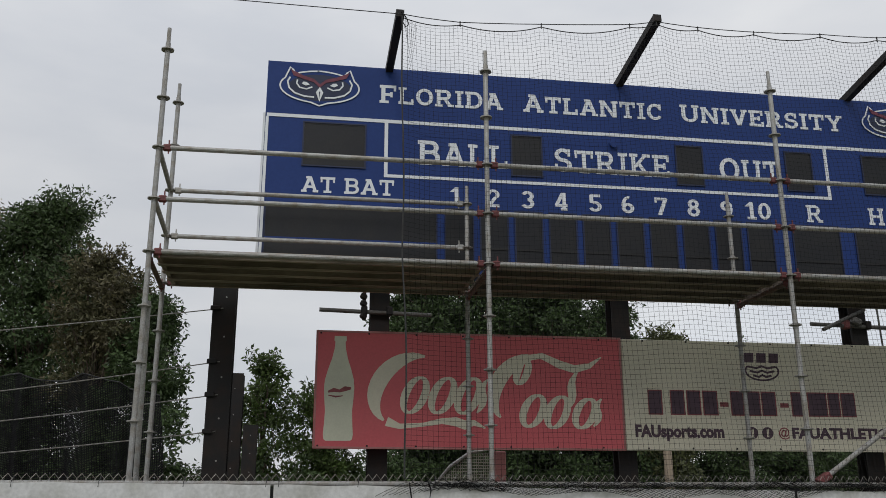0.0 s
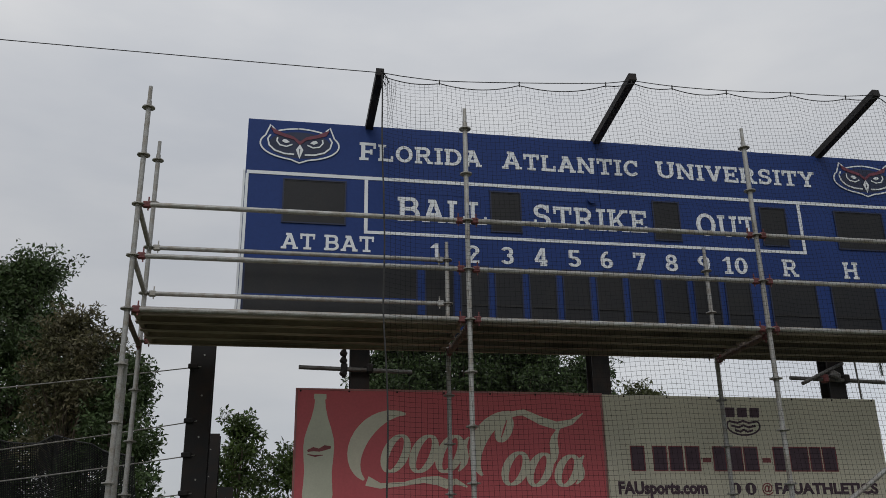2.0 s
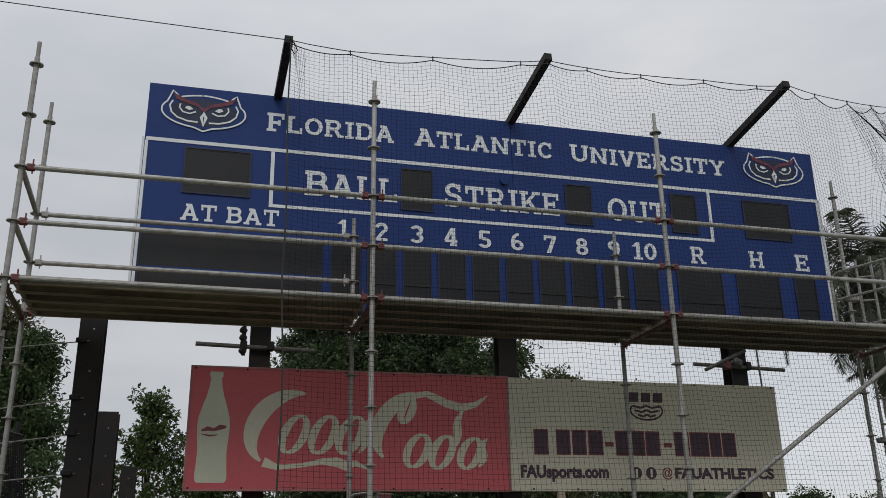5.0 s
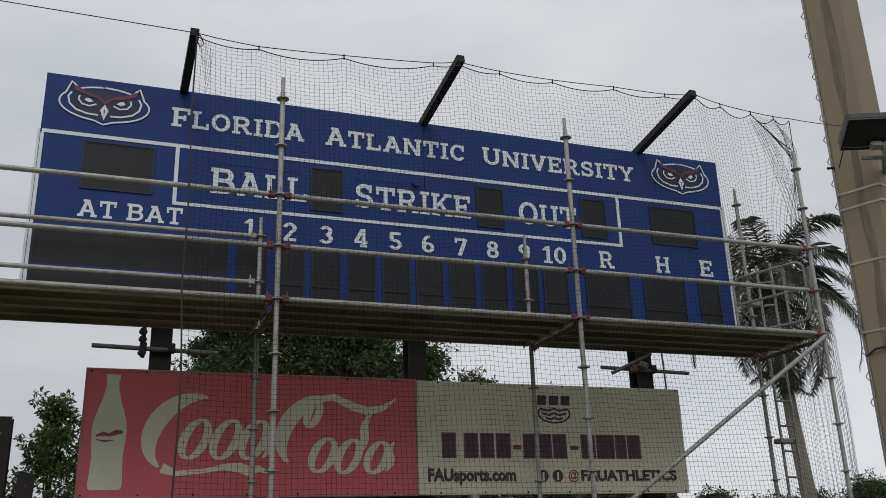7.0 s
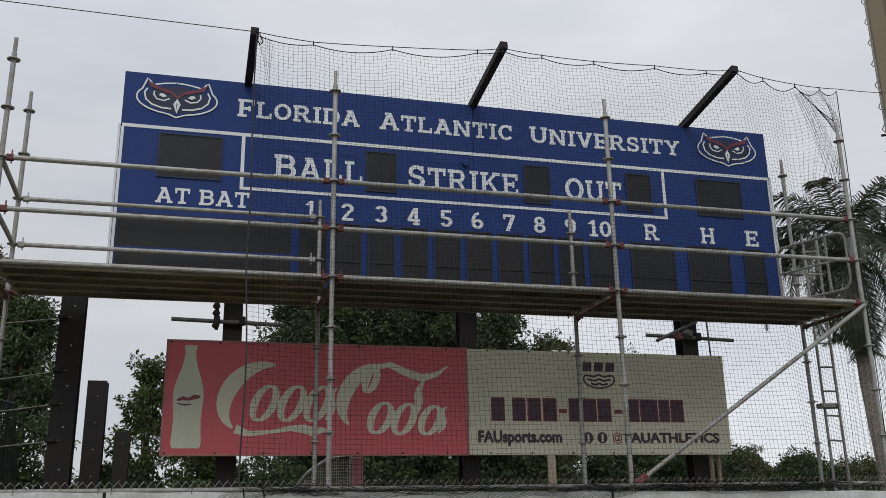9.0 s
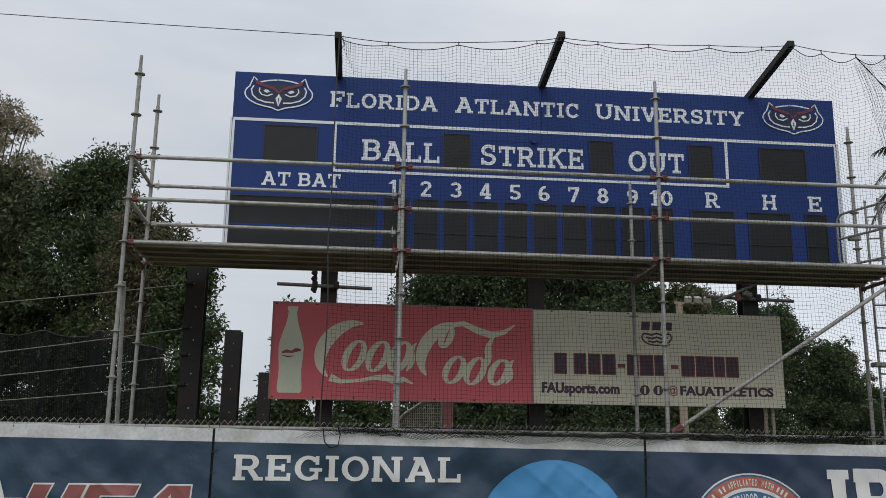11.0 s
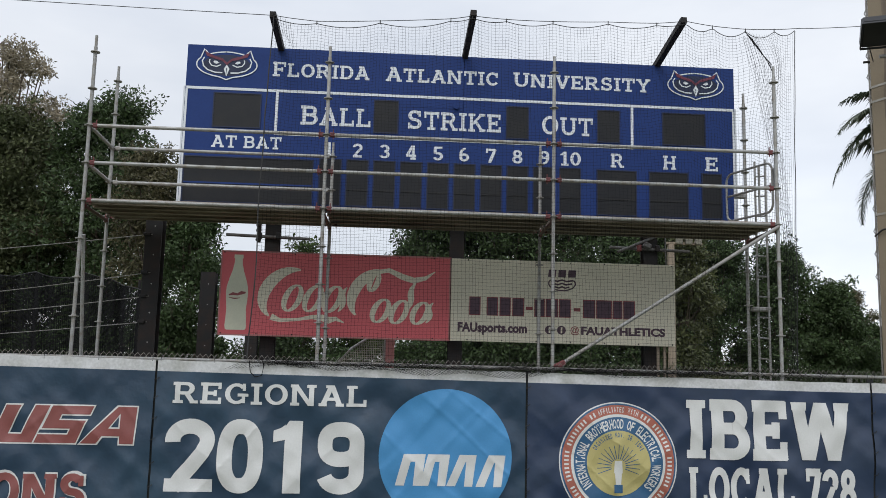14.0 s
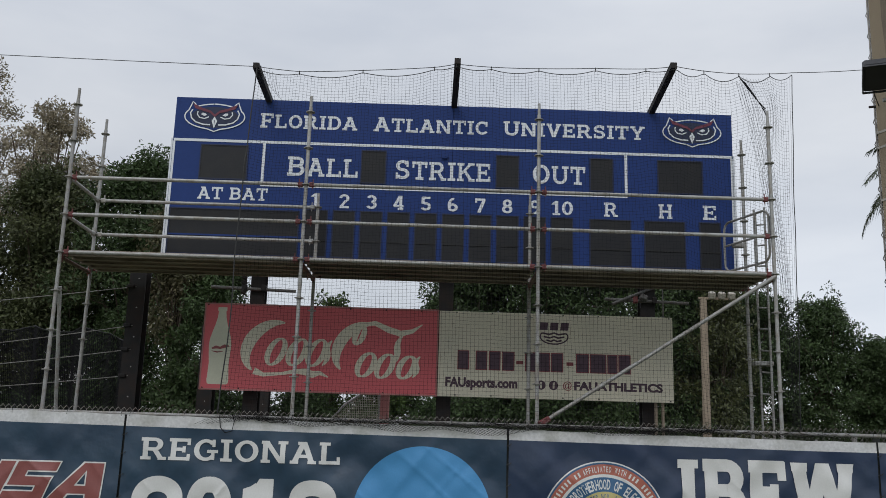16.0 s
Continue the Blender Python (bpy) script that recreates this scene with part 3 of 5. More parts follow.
def build_columns():
    for x, ty, tz in ((0.89, 8.20, 6.66), (3.675, 8.08, 6.775), (6.66, 8.08, 6.82)):
        c = thing("steel_column", (x, 9.75, 0), "tall black steel column carrying the scoreboard with an outrigger arm", "column", "scoreboard columns")
        part("post", h_beam(x, 9.76, 0, 6.50, 0.21, 0.21), M_BLACK, c)
        a, b = Vector((x + 0.03, 9.88, 6.53 if x > 1 else 6.56)), Vector((x + 0.04, ty, tz))
        arm = bmesh.new()
        q = (b - a).to_track_quat("Y", "Z").to_matrix().to_4x4()
        bmesh.ops.create_cube(arm, size=1, matrix=Matrix.Translation((a + b) / 2) @ q @ Matrix.Diagonal((0.085, (b - a).length, 0.085, 1)))
        part("outrigger_arm", arm, M_BLACK, c)
    for x, y, top, w in ((-0.774, 9.45, 4.06, 0.235), (-1.05, 15.0, 3.78, 0.30), (-1.15, 22.0, 3.54, 0.33)):
        c = thing("short_steel_post", (x, y, 0), "dark rusty steel post standing free on the grass", "post", "bare posts")
        part("post", h_beam(x, y, 0, top, w, w), M_BLACK, c)
        for k in range(5):
            part("bolt", tb((x + 0.02, y - w / 2 - 0.012, top - 0.25 - 0.42 * k), (x + 0.02, y - w / 2, top - 0.25 - 0.42 * k), 0.009, 8), M_GALV, c)
    for x, x0, x1, y in ((0.85, 0.22, 1.46, 9.60), (6.60, 6.01, 7.25, 9.60)):
        t = thing("clamped_tube", (x, y, 3.75), "grey scaffold tubes clamped across a black steel column", "scaffold tube", "column ties")
        part("tube", tb((x0, y, 3.765), (x1, y, 3.735), 0.024), M_TUBE, t)
        part("tie_tube", tb((x - 0.50, y - 0.10, 3.68), (x + 0.16, y + 0.05, 3.97), 0.022) if x > 3 else tb((x - 0.14, y + 0.0, 3.66), (x - 0.14, y + 0.02, 3.98), 0.022), M_TUBE if x > 3 else M_BLACK, t)
        if x > 3:
            part("hanger_rod", tb((x + 0.25, y - 0.08, 3.51), (x + 0.25, y - 0.06, 3.97), 0.011, 6), M_TUBE, t)
            part("swivel", bx((x - 0.02, y - 0.03, 3.80), (0.12, 0.10, 0.09), (0, 25, 0), bevel=0.02), M_TUBE, t)
        else:
            for dz in (3.70, 3.84, 3.92):
                part("chain_link", bx((x - 0.15, y - 0.03, dz), (0.075, 0.05, 0.07), (0, 30, 20), bevel=0.015), M_BLACK, t)
        for dx in (-0.14, 0.14):
            part("clamp", bx((x + dx, y, 3.765), (0.07, 0.09, 0.10), bevel=0.012), M_RUST if dx < 0 and x > 3 else M_BLACK, t)


build_columns()


# ---- sign board below ----
def ribbon(pts, y, depth, bm):
    """A swash of changing width: pts are (x, z, half width)."""
    n = len(pts)
    L, R = [], []
    for i, (x, z, w) in enumerate(pts):
        x0, z0, _ = pts[max(i - 1, 0)]
        x1, z1, _ = pts[min(i + 1, n - 1)]
        d = Vector((x1 - x0, z1 - z0)).normalized()
        L.append((x - d.y * w, z + d.x * w))
        R.append((x + d.y * w, z - d.x * w))
    for i in range(n - 1):
        quad_prism(bm, [(p[0], y, p[1]) for p in (L[i], R[i], R[i + 1], L[i + 1])], depth)


def swash(cx, cz, rx, rz, a0, a1, w0, w1, slant=0.0, n=16):
    out = []
    for i in range(n + 1):
        u = i / n
        t = radians(a0 + (a1 - a0) * u)
        z = rz * math.sin(t)
        out.append((cx + rx * math.cos(t) + slant * z, cz + z, w0 + (w1 - w0) * math.sin(math.pi * u)))
    return out


SY, SX0, SXM, SX1, SZ0, SZ1 = 9.43, 0.197, 3.577, 6.957, 2.265, 3.507


def font_word(text, x0, x1, z0, z1, y, depth=0.003, bold=0.0):
    """A word in the built-in font that fills the box."""
    cu = bpy.data.curves.new("lettering", "FONT")
    cu.body, cu.extrude, cu.offset, cu.resolution_u = text, depth / 2, bold, 3
    ob = new("lettering", cu)
    dg = bpy.context.evaluated_depsgraph_get()
    me = bpy.data.meshes.new_from_object(ob.evaluated_get(dg))
    bpy.data.objects.remove(ob)
    bm = bmesh.new()
    bm.from_mesh(me)
    bpy.data.meshes.remove(me)
    xs, ys = [v.co.x for v in bm.verts], [v.co.y for v in bm.verts]
    kx, kz = (x1 - x0) / (max(xs) - min(xs)), (z1 - z0) / (max(ys) - min(ys))
    ax, ay = min(xs), min(ys)
    for v in bm.verts:
        v.co = Vector((x0 + (v.co.x - ax) * kx, y - depth / 2 - v.co.z, z0 + (v.co.y - ay) * kz))
    return bm


def build_sign():
    s = thing("sign_board", (3.577, SY, SZ0), "faded red and cream advertising panels mounted below the scoreboard", "sign")
    red = part("red_panel", bx(((SX0 + SXM) / 2 - 0.003, SY + 0.02, (SZ0 + SZ1) / 2), (SXM - SX0 - 0.006, 0.04, SZ1 - SZ0), bevel=0.004), M_RED, s, "faded red vinyl panel")
    cream = part("cream_panel", bx(((SXM + SX1) / 2 + 0.003, SY + 0.02, (SZ0 + SZ1) / 2 - 0.004), (SX1 - SXM - 0.006, 0.04, SZ1 - SZ0 - 0.02), bevel=0.004), M_CREAM, s, "weathered cream vinyl panel")
    fr = bmesh.new()
    for z in (SZ0 + 0.012, SZ1 - 0.012):
        box(fr, ((SX0 + SXM) / 2, SY - 0.003, z), (SXM - SX0, 0.006, 0.02))
    for x in (SX0 + 0.012, SXM - 0.014):
        box(fr, (x, SY - 0.003, (SZ0 + SZ1) / 2), (0.02, 0.006, SZ1 - SZ0 - 0.05))
    part("edge_strip", fr, M_PINK, red, "sun-bleached pink edge")
    # bottle outline
    prof = [(0.0, 0.125), (0.015, 0.145), (0.06, 0.152), (0.16, 0.144), (0.28, 0.138), (0.40, 0.150), (0.50, 0.156), (0.58, 0.148), (0.68, 0.118), (0.78, 0.082), (0.87, 0.060), (0.945, 0.052), (0.955, 0.064), (1.0, 0.062)]
    cx, zb, hh = 0.455, SZ0 + 0.08, 1.10
    pts = [(cx + w * 1.02, zb + u * hh) for u, w in prof] + [(cx - w * 1.02, zb + u * hh) for u, w in prof[::-1]]
    bt = part("bottle_shape", poly(pts, SY - 0.001, 0.003), M_BOTTLE, red, "pale bottle silhouette")
    bb = bmesh.new()
    ribbon([(0.34, 2.85, 0.010), (0.40, 2.87, 0.022), (0.46, 2.86, 0.016), (0.52, 2.885, 0.026), (0.58, 2.89, 0.012)], SY - 0.0042, 0.001, bb)
    ribbon([(0.34, 2.815, 0.004), (0.42, 2.80, 0.010), (0.50, 2.81, 0.004)], SY - 0.0042, 0.001, bb)
    bmesh.ops.recalc_face_normals(bb, faces=bb.faces)
    part("bottle_print", bb, M_INKRED, bt)
    # pale script-like swashes: loops, slanting strokes and a long tail, no letters
    y = SY - 0.001
    curves = [swash(1.20, 2.88, 0.36, 0.37, 80, 240, 0.012, 0.09, 0.28), swash(2.46, 2.90, 0.33, 0.36, 80, 235, 0.012, 0.085, 0.28),
              [(0.96, 2.55, 0.05), (1.10, 2.50, 0.028), (1.35, 2.52, 0.02), (1.55, 2.56, 0.03), (1.70, 2.555, 0.048), (1.80, 2.52, 0.05), (1.90, 2.545, 0.03), (2.02, 2.49, 0.008)],
              [(2.47, 3.26, 0.02), (2.66, 3.28, 0.035), (2.86, 3.19, 0.045), (3.03, 3.14, 0.045), (3.20, 3.18, 0.03), (3.34, 3.28, 0.006)]]
    # slanting rings of swelling width and two tall strokes
    for cx, cz, rx, rz in ((1.26, 2.83, 0.105, 0.185), (1.56, 2.83, 0.105, 0.185), (1.84, 2.83, 0.105, 0.185), (2.55, 2.68, 0.105, 0.165), (2.82, 2.67, 0.10, 0.165), (3.13, 2.66, 0.10, 0.155), (2.44, 3.10, 0.055, 0.13)):
        curves.append([(cx + rx * math.cos(a) + 0.34 * rz * math.sin(a), cz + rz * math.sin(a), 0.014 + 0.028 * abs(math.cos(a))) for a in (math.tau * q / 28 for q in range(29))])
    for x, z, h, w in ((1.99, 2.83, 0.36, 0.040), (2.99, 2.90, 0.44, 0.040), (3.27, 2.67, 0.30, 0.036)):
        curves.append([(x + 0.34 * h * (u - 0.5) + 0.03 * math.sin(math.tau * u), z + h * (u - 0.5), 0.008 + w * math.sin(math.pi * u)) for u in (0, 0.1, 0.25, 0.4, 0.5, 0.6, 0.75, 0.9, 1)])
    for i, c in enumerate(curves):
        sw = bmesh.new()
        ribbon(c, y, 0.0025 + 0.0004 * i, sw)
        bmesh.ops.remove_doubles(sw, verts=sw.verts, dist=0.0002)
        bmesh.ops.recalc_face_normals(sw, faces=sw.faces)
        part("swash", sw, M_CREAM, red, "flowing cream swash")
    # cream panel: a row of heavy bars stands for the call number, small writing below
    for x0, x1 in ((3.86, 4.02), (4.12, 4.28), (4.31, 4.47), (4.50, 4.67), (4.83, 4.98), (5.0, 5.18), (5.20, 5.37), (5.56, 5.74), (5.76, 5.99), (6.01, 6.15), (6.17, 6.34)):
        part("bar_rim", bx(((x0 + x1) / 2, SY - 0.001, 2.795), (x1 - x0 + 0.008, 0.003, 0.275)), M_INKRED, cream)
        part("bar", bx(((x0 + x1) / 2, SY - 0.002, 2.795), (x1 - x0 - 0.018, 0.004, 0.250), bevel=0.001), M_SIGNTXT, cream, "heavy dark bar")
    for x0, x1 in ((4.70, 4.80), (5.42, 5.52)):
        part("dash", bx(((x0 + x1) / 2, SY - 0.001, 2.78), (x1 - x0, 0.004, 0.05)), M_INKRED, cream, "small red bar")
    part("lettering", font_word("FAUsports.com", 3.69, 4.72, 2.37, 2.55, SY - 0.0005, bold=0.048), M_SIGNTXT, cream, "dark maroon web address")
    part("lettering", font_word("FAUATHLETICS", 5.53, 6.80, 2.41, 2.535, SY - 0.0005, bold=0.048), M_SIGNTXT, cream, "dark maroon handle")
    part("lettering", font_word("@", 5.37, 5.50, 2.40, 2.535, SY - 0.0005, bold=0.01), M_INKRED, cream, "red at sign")
    for x in (5.055, 5.235):
        d = part("round_icon", oval(x, 2.47, 0.066, 0.066, SY - 0.0005, 0.003, 24), M_SIGNTXT, cream, "round dark icon")
        part("icon_mark", poly([(x - 0.012, 2.425), (x + 0.012, 2.425), (x + 0.016, 2.515), (x - 0.01, 2.51)], SY - 0.004, 0.002), M_CREAM, d)
    # small crest of plain faded shapes
    cr = bmesh.new()
    for q in (5.03, 5.18, 5.33):
        poly([(q, 3.26), (q + 0.115, 3.26), (q + 0.125, 3.37), (q + 0.01, 3.37)], SY - 0.0005, 0.0034, cr)
    ring(5.24, 3.165, 0.20, 0.105, 0.02, SY - 0.0005, 0.003, 28, cr, 150, 390)
    for z, w in ((3.215, 0.17), (3.165, 0.15), (3.115, 0.11)):
        band([(5.24 - w, z), (5.24 - w * 0.4, z - 0.018), (5.24, z + 0.004), (5.24 + w * 0.4, z - 0.018), (5.24 + w, z)], 0.024, SY - 0.0005, 0.0036, cr)
    tagged(part("crest", cr, M_SIGNTXT, cream, "faded dark crest"), kind="stuff")
    # screw heads along the edges
    for i in range(14):
        for z in (SZ0 + 0.03, SZ1 - 0.03):
            x = SX0 + 0.05 + i * (SX1 - SX0 - 0.1) / 13
            part("screw", tb((x, SY - 0.006, z), (x, SY, z), 0.011, 6), M_BLACK, s)
    for x in (6.72, 6.82):
        part("stake", bx((x, SY + 0.10, 1.15), (0.035, 0.04, 2.3)), M_WOOD, s, "raw wooden stake")


build_sign()


# ---- scaffold ----
PX, RX = (-1.325, 1.767, 4.82, 7.89), (-1.378, 1.78, 4.84, 7.945)
FY, RY = 7.9, 9.1
LIFTS = [z / 100 for z in range(39, 640, 50)]


def standard(x, y, top, parent, name="standard"):
    p = part(name, tube(tb((x, y, 0.06), (x, y, top - 0.16), 0.0242, 12), (x, y, top - 0.17), (x, y, top), 0.019, 10), M_GALV, parent, smooth=False)
    for z in LIFTS:
        if z < top - 0.1:
            piece("rosette", ROSETTE, p, (x, y, z))
    part("base_plate", bx((x, y, 0.03), (0.15, 0.15, 0.06), bevel=0.005), M_GALV, p)
    return p


def rosette_mesh():
    bm = bmesh.new()
    tube(bm, (0, 0, -0.005), (0, 0, 0.005), 0.061, 12)
    tube(bm, (0, 0, -0.022), (0, 0, 0.022), 0.029, 10)
    return finish("rosette", bm, M_GALV)


def wedge_mesh(m):
    bm = bmesh.new()
    box(bm, (0, 0, 0), (0.075, 0.05, 0.062), bevel=0.01)
    box(bm, (0.014, 0, 0.01), (0.012, 0.010, 0.135))
    return finish("wedge_head", bm, m)


ROSETTE, WEDGE_RED, WEDGE_GREY = rosette_mesh(), wedge_mesh(M_RUST), wedge_mesh(M_GALV)


def ledger(a, b, parent, red=True, name="ledger", m=M_GALV):
    a, b = Vector(a), Vector(b)
    d = (b - a).normalized()
    p = part(name, tb(a + d * 0.06, b - d * 0.06, 0.0242, 12), m, parent)
    for q, s in ((a, 1), (b, -1)):
        w = piece("wedge_head", WEDGE_RED if red else WEDGE_GREY, p, q + d * (s * 0.075))
        w.rotation_euler = (0, 0, math.atan2(s * d.y, s * d.x))
    return p


def build_scaffold():
    sc = thing("scaffold", (3.3, 8.5, 0), "grey galvanised tube scaffold with a plank deck and red couplers", "scaffold")
    for x in PX:
        standard(x, FY, 6.12, sc)
    for x, top in zip(RX, (6.115, 5.10, 5.18, 6.12)):
        standard(x, RY, top, sc)
    for i in range(3):
        for z in (3.89, 4.39, 4.89):
            ledger((PX[i], FY, z), (PX[i + 1], FY, z), sc, red=(z < 4.8 or i < 3))
        ledger((RX[i], RY, 3.89), (RX[i + 1], RY, 3.89), sc)
    for z in (4.39, 4.89):
        ledger((RX[0], RY, z), (RX[1], RY, z), sc, red=False)
        ledger((PX[0], FY, z), (RX[0], RY, z), sc, red=False, name="transom")
    for x0, x1 in zip(PX, RX):
        ledger((x0, FY, 3.83), (x1, RY, 3.83), sc, name="transom", m=M_OLD)
    # steel planks, three bays of four: channel shapes open below
    for i in range(3):
        x0, x1 = PX[i] + 0.03, PX[i + 1] - 0.03
        for k in range(4):
            y = FY + 0.035 + 0.29 * k
            bm = bmesh.new()
            L, cx = x1 - x0, (x0 + x1) / 2
            box(bm, (cx, y + 0.14, 3.925), (L, 0.275, 0.006))
            for dy, h in ((0.0045, 0.07), (0.2755, 0.07), (0.09, 0.022), (0.19, 0.022)):
                box(bm, (cx, y + dy, 3.922 - h / 2), (L, 0.008, h))
            for dy in (0.022, 0.258):
                box(bm, (cx, y + dy, 3.853), (L, 0.035, 0.004))
            for e in (-1, 1):
                box(bm, (cx + e * (L / 2 - 0.03), y + 0.14, 3.893), (0.04, 0.262, 0.05))
            part("plank", bm, M_DECK, sc, "worn brown steel plank")
    for a, b in (((PX[3], FY - 0.04, 3.86), (PX[2] + 0.09, FY - 0.04, 1.93)), ((PX[0] + 0.02, FY + 0.06, 3.45), (RX[0] - 0.02, RY - 0.30, 0.4))):
        part("brace", tb(a, b, 0.0242, 12), M_GALV, sc)
    part("coupler", bx((PX[2] + 0.09, FY - 0.03, 1.93), (0.16, 0.09, 0.075), (0, -30, 0), bevel=0.015), M_RUST, sc, "red coupler")
    # ladder behind the end bay, with a swing gate over it
    lx, ly = 8.12, 8.97
    for dx, dy in ((-0.05, 0.07), (0.05, -0.07)):
        part("ladder_rail", tb((lx + dx, ly + dy, 5.05), (lx + dx, ly + dy, 0.03), 0.017, 8), M_GALV, sc)
    for k in range(16):
        z = 0.3 + 0.30 * k
        part("ladder_rung", tb((lx - 0.05, ly + 0.07, z + 0.02), (lx + 0.05, ly - 0.07, z), 0.012, 8), M_GALV, sc)
    part("ladder_bracket", bx((lx - 0.03, ly + 0.02, 2.83), (0.26, 0.14, 0.06), bevel=0.01), M_GALV, sc)
    gate = bmesh.new()
    A, B = Vector((7.60, 8.95, 0)), Vector((7.90, 8.05, 0))

    def gp(u, z):
        p = A.lerp(B, u)
        return Vector((p.x, p.y, z))

    r = 0.12
    loop = []
    for cu, cz, a0 in ((r, 4.80 - r, 180), (1 - r, 4.80 - r, 90), (1 - r, 4.10 + r, 0), (r, 4.10 + r, -90)):
        for k in range(5):
            a = radians(a0 - 90 * k / 4)
            loop.append(gp(cu + r * math.cos(a), cz + r * math.sin(a)))
    path_tube(gate, loop + [loop[0]], 0.0165, 8)
    tube(gate, gp(0.02, 4.47), gp(0.98, 4.47), 0.0165, 8)
    tube(gate, gp(0.72, 4.12), gp(0.72, 4.79), 0.0165, 8)
    part("swing_gate", gate, M_GALV, sc, "rounded tube swing gate")
    part("gate_hinge", bx((7.91, 7.98, 4.55), (0.05, 0.07, 0.30), bevel=0.01), M_GALV, sc)
    part("hatch_clip", bx((7.74, 8.8, 4.46), (0.16, 0.08, 0.07), bevel=0.012), M_GALV, sc)


build_scaffold()


# ---- outfield fence with banners ----
def fy(x):
    return 7.435 + 0.021 * (x + 0.12)


def wave(x, z):
    """How far the hung cloth stands before or behind the fence line."""
    w = 0.036 * noise.noise(Vector((x * 1.3 + z * 2.3, z * 0.8 - x * 0.5, 4.0))) + 0.021 * noise.noise(Vector((x * 3.1 - z * 3.0, z * 1.2 + x, 7.0)))
    fold = math.sin(5.2 * (x + 0.9 * z) + 1.5 * noise.noise(Vector((x * 0.8, z, 2.0))))
    w += 0.015 * max(0.0, fold) ** 3
    # pulled creases running down from the ties
    for q, a in ((2.6, 1.0), (6.1, -0.8)):
        r = abs(noise.noise(Vector((x * 1.5 + a * z * 1.6, z * 0.45 + q, q))))
        w -= 0.010 * max(0.0, 1 - r / 0.22) ** 2
    return w * min(1.0, 0.2 + 1.6 * max(0.0, 1.872 - z))


FX0, FX1, RAIL = -16.0, 26.0, 1.87


def build_fence():
    fe = thing("chain_link_fence", (4.4, fy(4.4) + 0.06, 0), "grey chain link outfield fence hung with printed banners", "fence")
    part("top_rail", tb((FX0, fy(FX0) + 0.05, RAIL), (FX1, fy(FX1) + 0.05, RAIL), 0.021, 10), M_GALV, fe)
    x = FX0 + 0.3
    while x < FX1:
        part("fence_post", tb((x, fy(x) + 0.08, 0), (x, fy(x) + 0.08, RAIL + 0.01), 0.03, 10), M_GALV, fe)
        x += 3.05
    # diamond wire: only the strip that shows over the banners and a little below
    def wires(xa, xb):
        bm = bmesh.new()
        p, n = 0.068, 4
        k0, k1 = int(xa / p), int(xb / p)
        for k in range(k0, k1):
            for s in (-1, 1):
                pts = []
                for i in range(n + 1):
                    xx, zz = (k + 0.5 + s * 0.5 * (i % 2) * 1.0) * p, RAIL + 0.075 - i * p * 0.62
                    pts.append((xx, fy(xx) + 0.035 + 0.006 * s * (1 if i % 2 else -1), zz))
                path_tube(bm, pts, 0.0032, 3)
        return bm
    part("wire_mesh", wires(-5.0, 12.0), M_WIRE, fe, "rusty diamond wire tips")
    return fe


def banner(x0, x1, material, label, z0=0.06):
    b = thing("banner", ((x0 + x1) / 2, fy((x0 + x1) / 2), z0), label, "banner", "fence banners")
    random.seed(int(x0 * 10) + 50)
    nx, nz = max(12, int((x1 - x0) / 0.045)), 40
    zt, band = 1.872, 0.14

    def drop(xx):  # the hem hangs lower along the fence
        return 0.009 * (max(-2.0, min(8.0, xx)) + 1)


    def y_of(xx, zz):
        return fy(xx) + wave(xx, zz)

    def sheet(za, zb, rows):
        bm = bmesh.new()
        g = [[bm.verts.new((x0 + 0.003 + (x1 - x0 - 0.006) * i / nx, 0, za + (zb - za) * j / rows)) for j in range(rows + 1)] for i in range(nx + 1)]
        for i in range(nx):
            for j in range(rows):
                bm.faces.new((g[i][j], g[i + 1][j], g[i + 1][j + 1], g[i][j + 1]))
        for v in bm.verts:
            v.co.y = y_of(v.co.x, v.co.z)
            if abs(v.co.z - zt) < 1e-6:
                v.co.z -= 0.008 * abs(math.sin(v.co.x * math.pi / 0.6))
            if v.co.z > 1.0:
                v.co.z -= drop(v.co.x) * (v.co.z - 1.0) / 0.9
        ex = bmesh.ops.extrude_face_region(bm, geom=bm.faces[:])
        for v in ex["geom"]:
            if isinstance(v, bmesh.types.BMVert):
                v.co.y += 0.003
        bmesh.ops.recalc_face_normals(bm, faces=bm.faces)
        return bm

    part("cloth", sheet(z0, zt - band, nz), material, b, smooth=True)
    part("backing_strip", bx((x0, fy(x0) + 0.03, 0.96), (0.09, 0.012, 1.76)), M_SCREEN, b, "dark strip behind the laced seam")
    part("white_band", sheet(zt - band, zt, 2), M_BAND, b, "white hem band", smooth=True)
    k = int((x1 - x0) / 0.6)
    for i in range(k + 1):
        x = x0 + 0.04 + (x1 - x0 - 0.08) * i / k
        part("cable_tie", path_tube(bmesh.new(), [(x, fy(x) - 0.012, zt - 0.03), (x + 0.004, fy(x) - 0.02, zt + 0.01), (x + 0.008, fy(x) + 0.03, zt + 0.05), (x + 0.004, fy(x) + 0.075, zt + 0.02)], 0.004, 5), M_ROPE, b)
    for z in (0.35, 0.62, 0.90, 1.15, 1.40, 1.62):
        x = x0 + 0.004
        yy = fy(x) + wave(x, z)
        part("cable_tie", path_tube(bmesh.new(), [(x - 0.03, yy - 0.012, z), (x + 0.012, yy - 0.022, z + 0.012), (x + 0.03, yy - 0.012, z + 0.03)], 0.005, 5), M_ROPE, b)
    return b


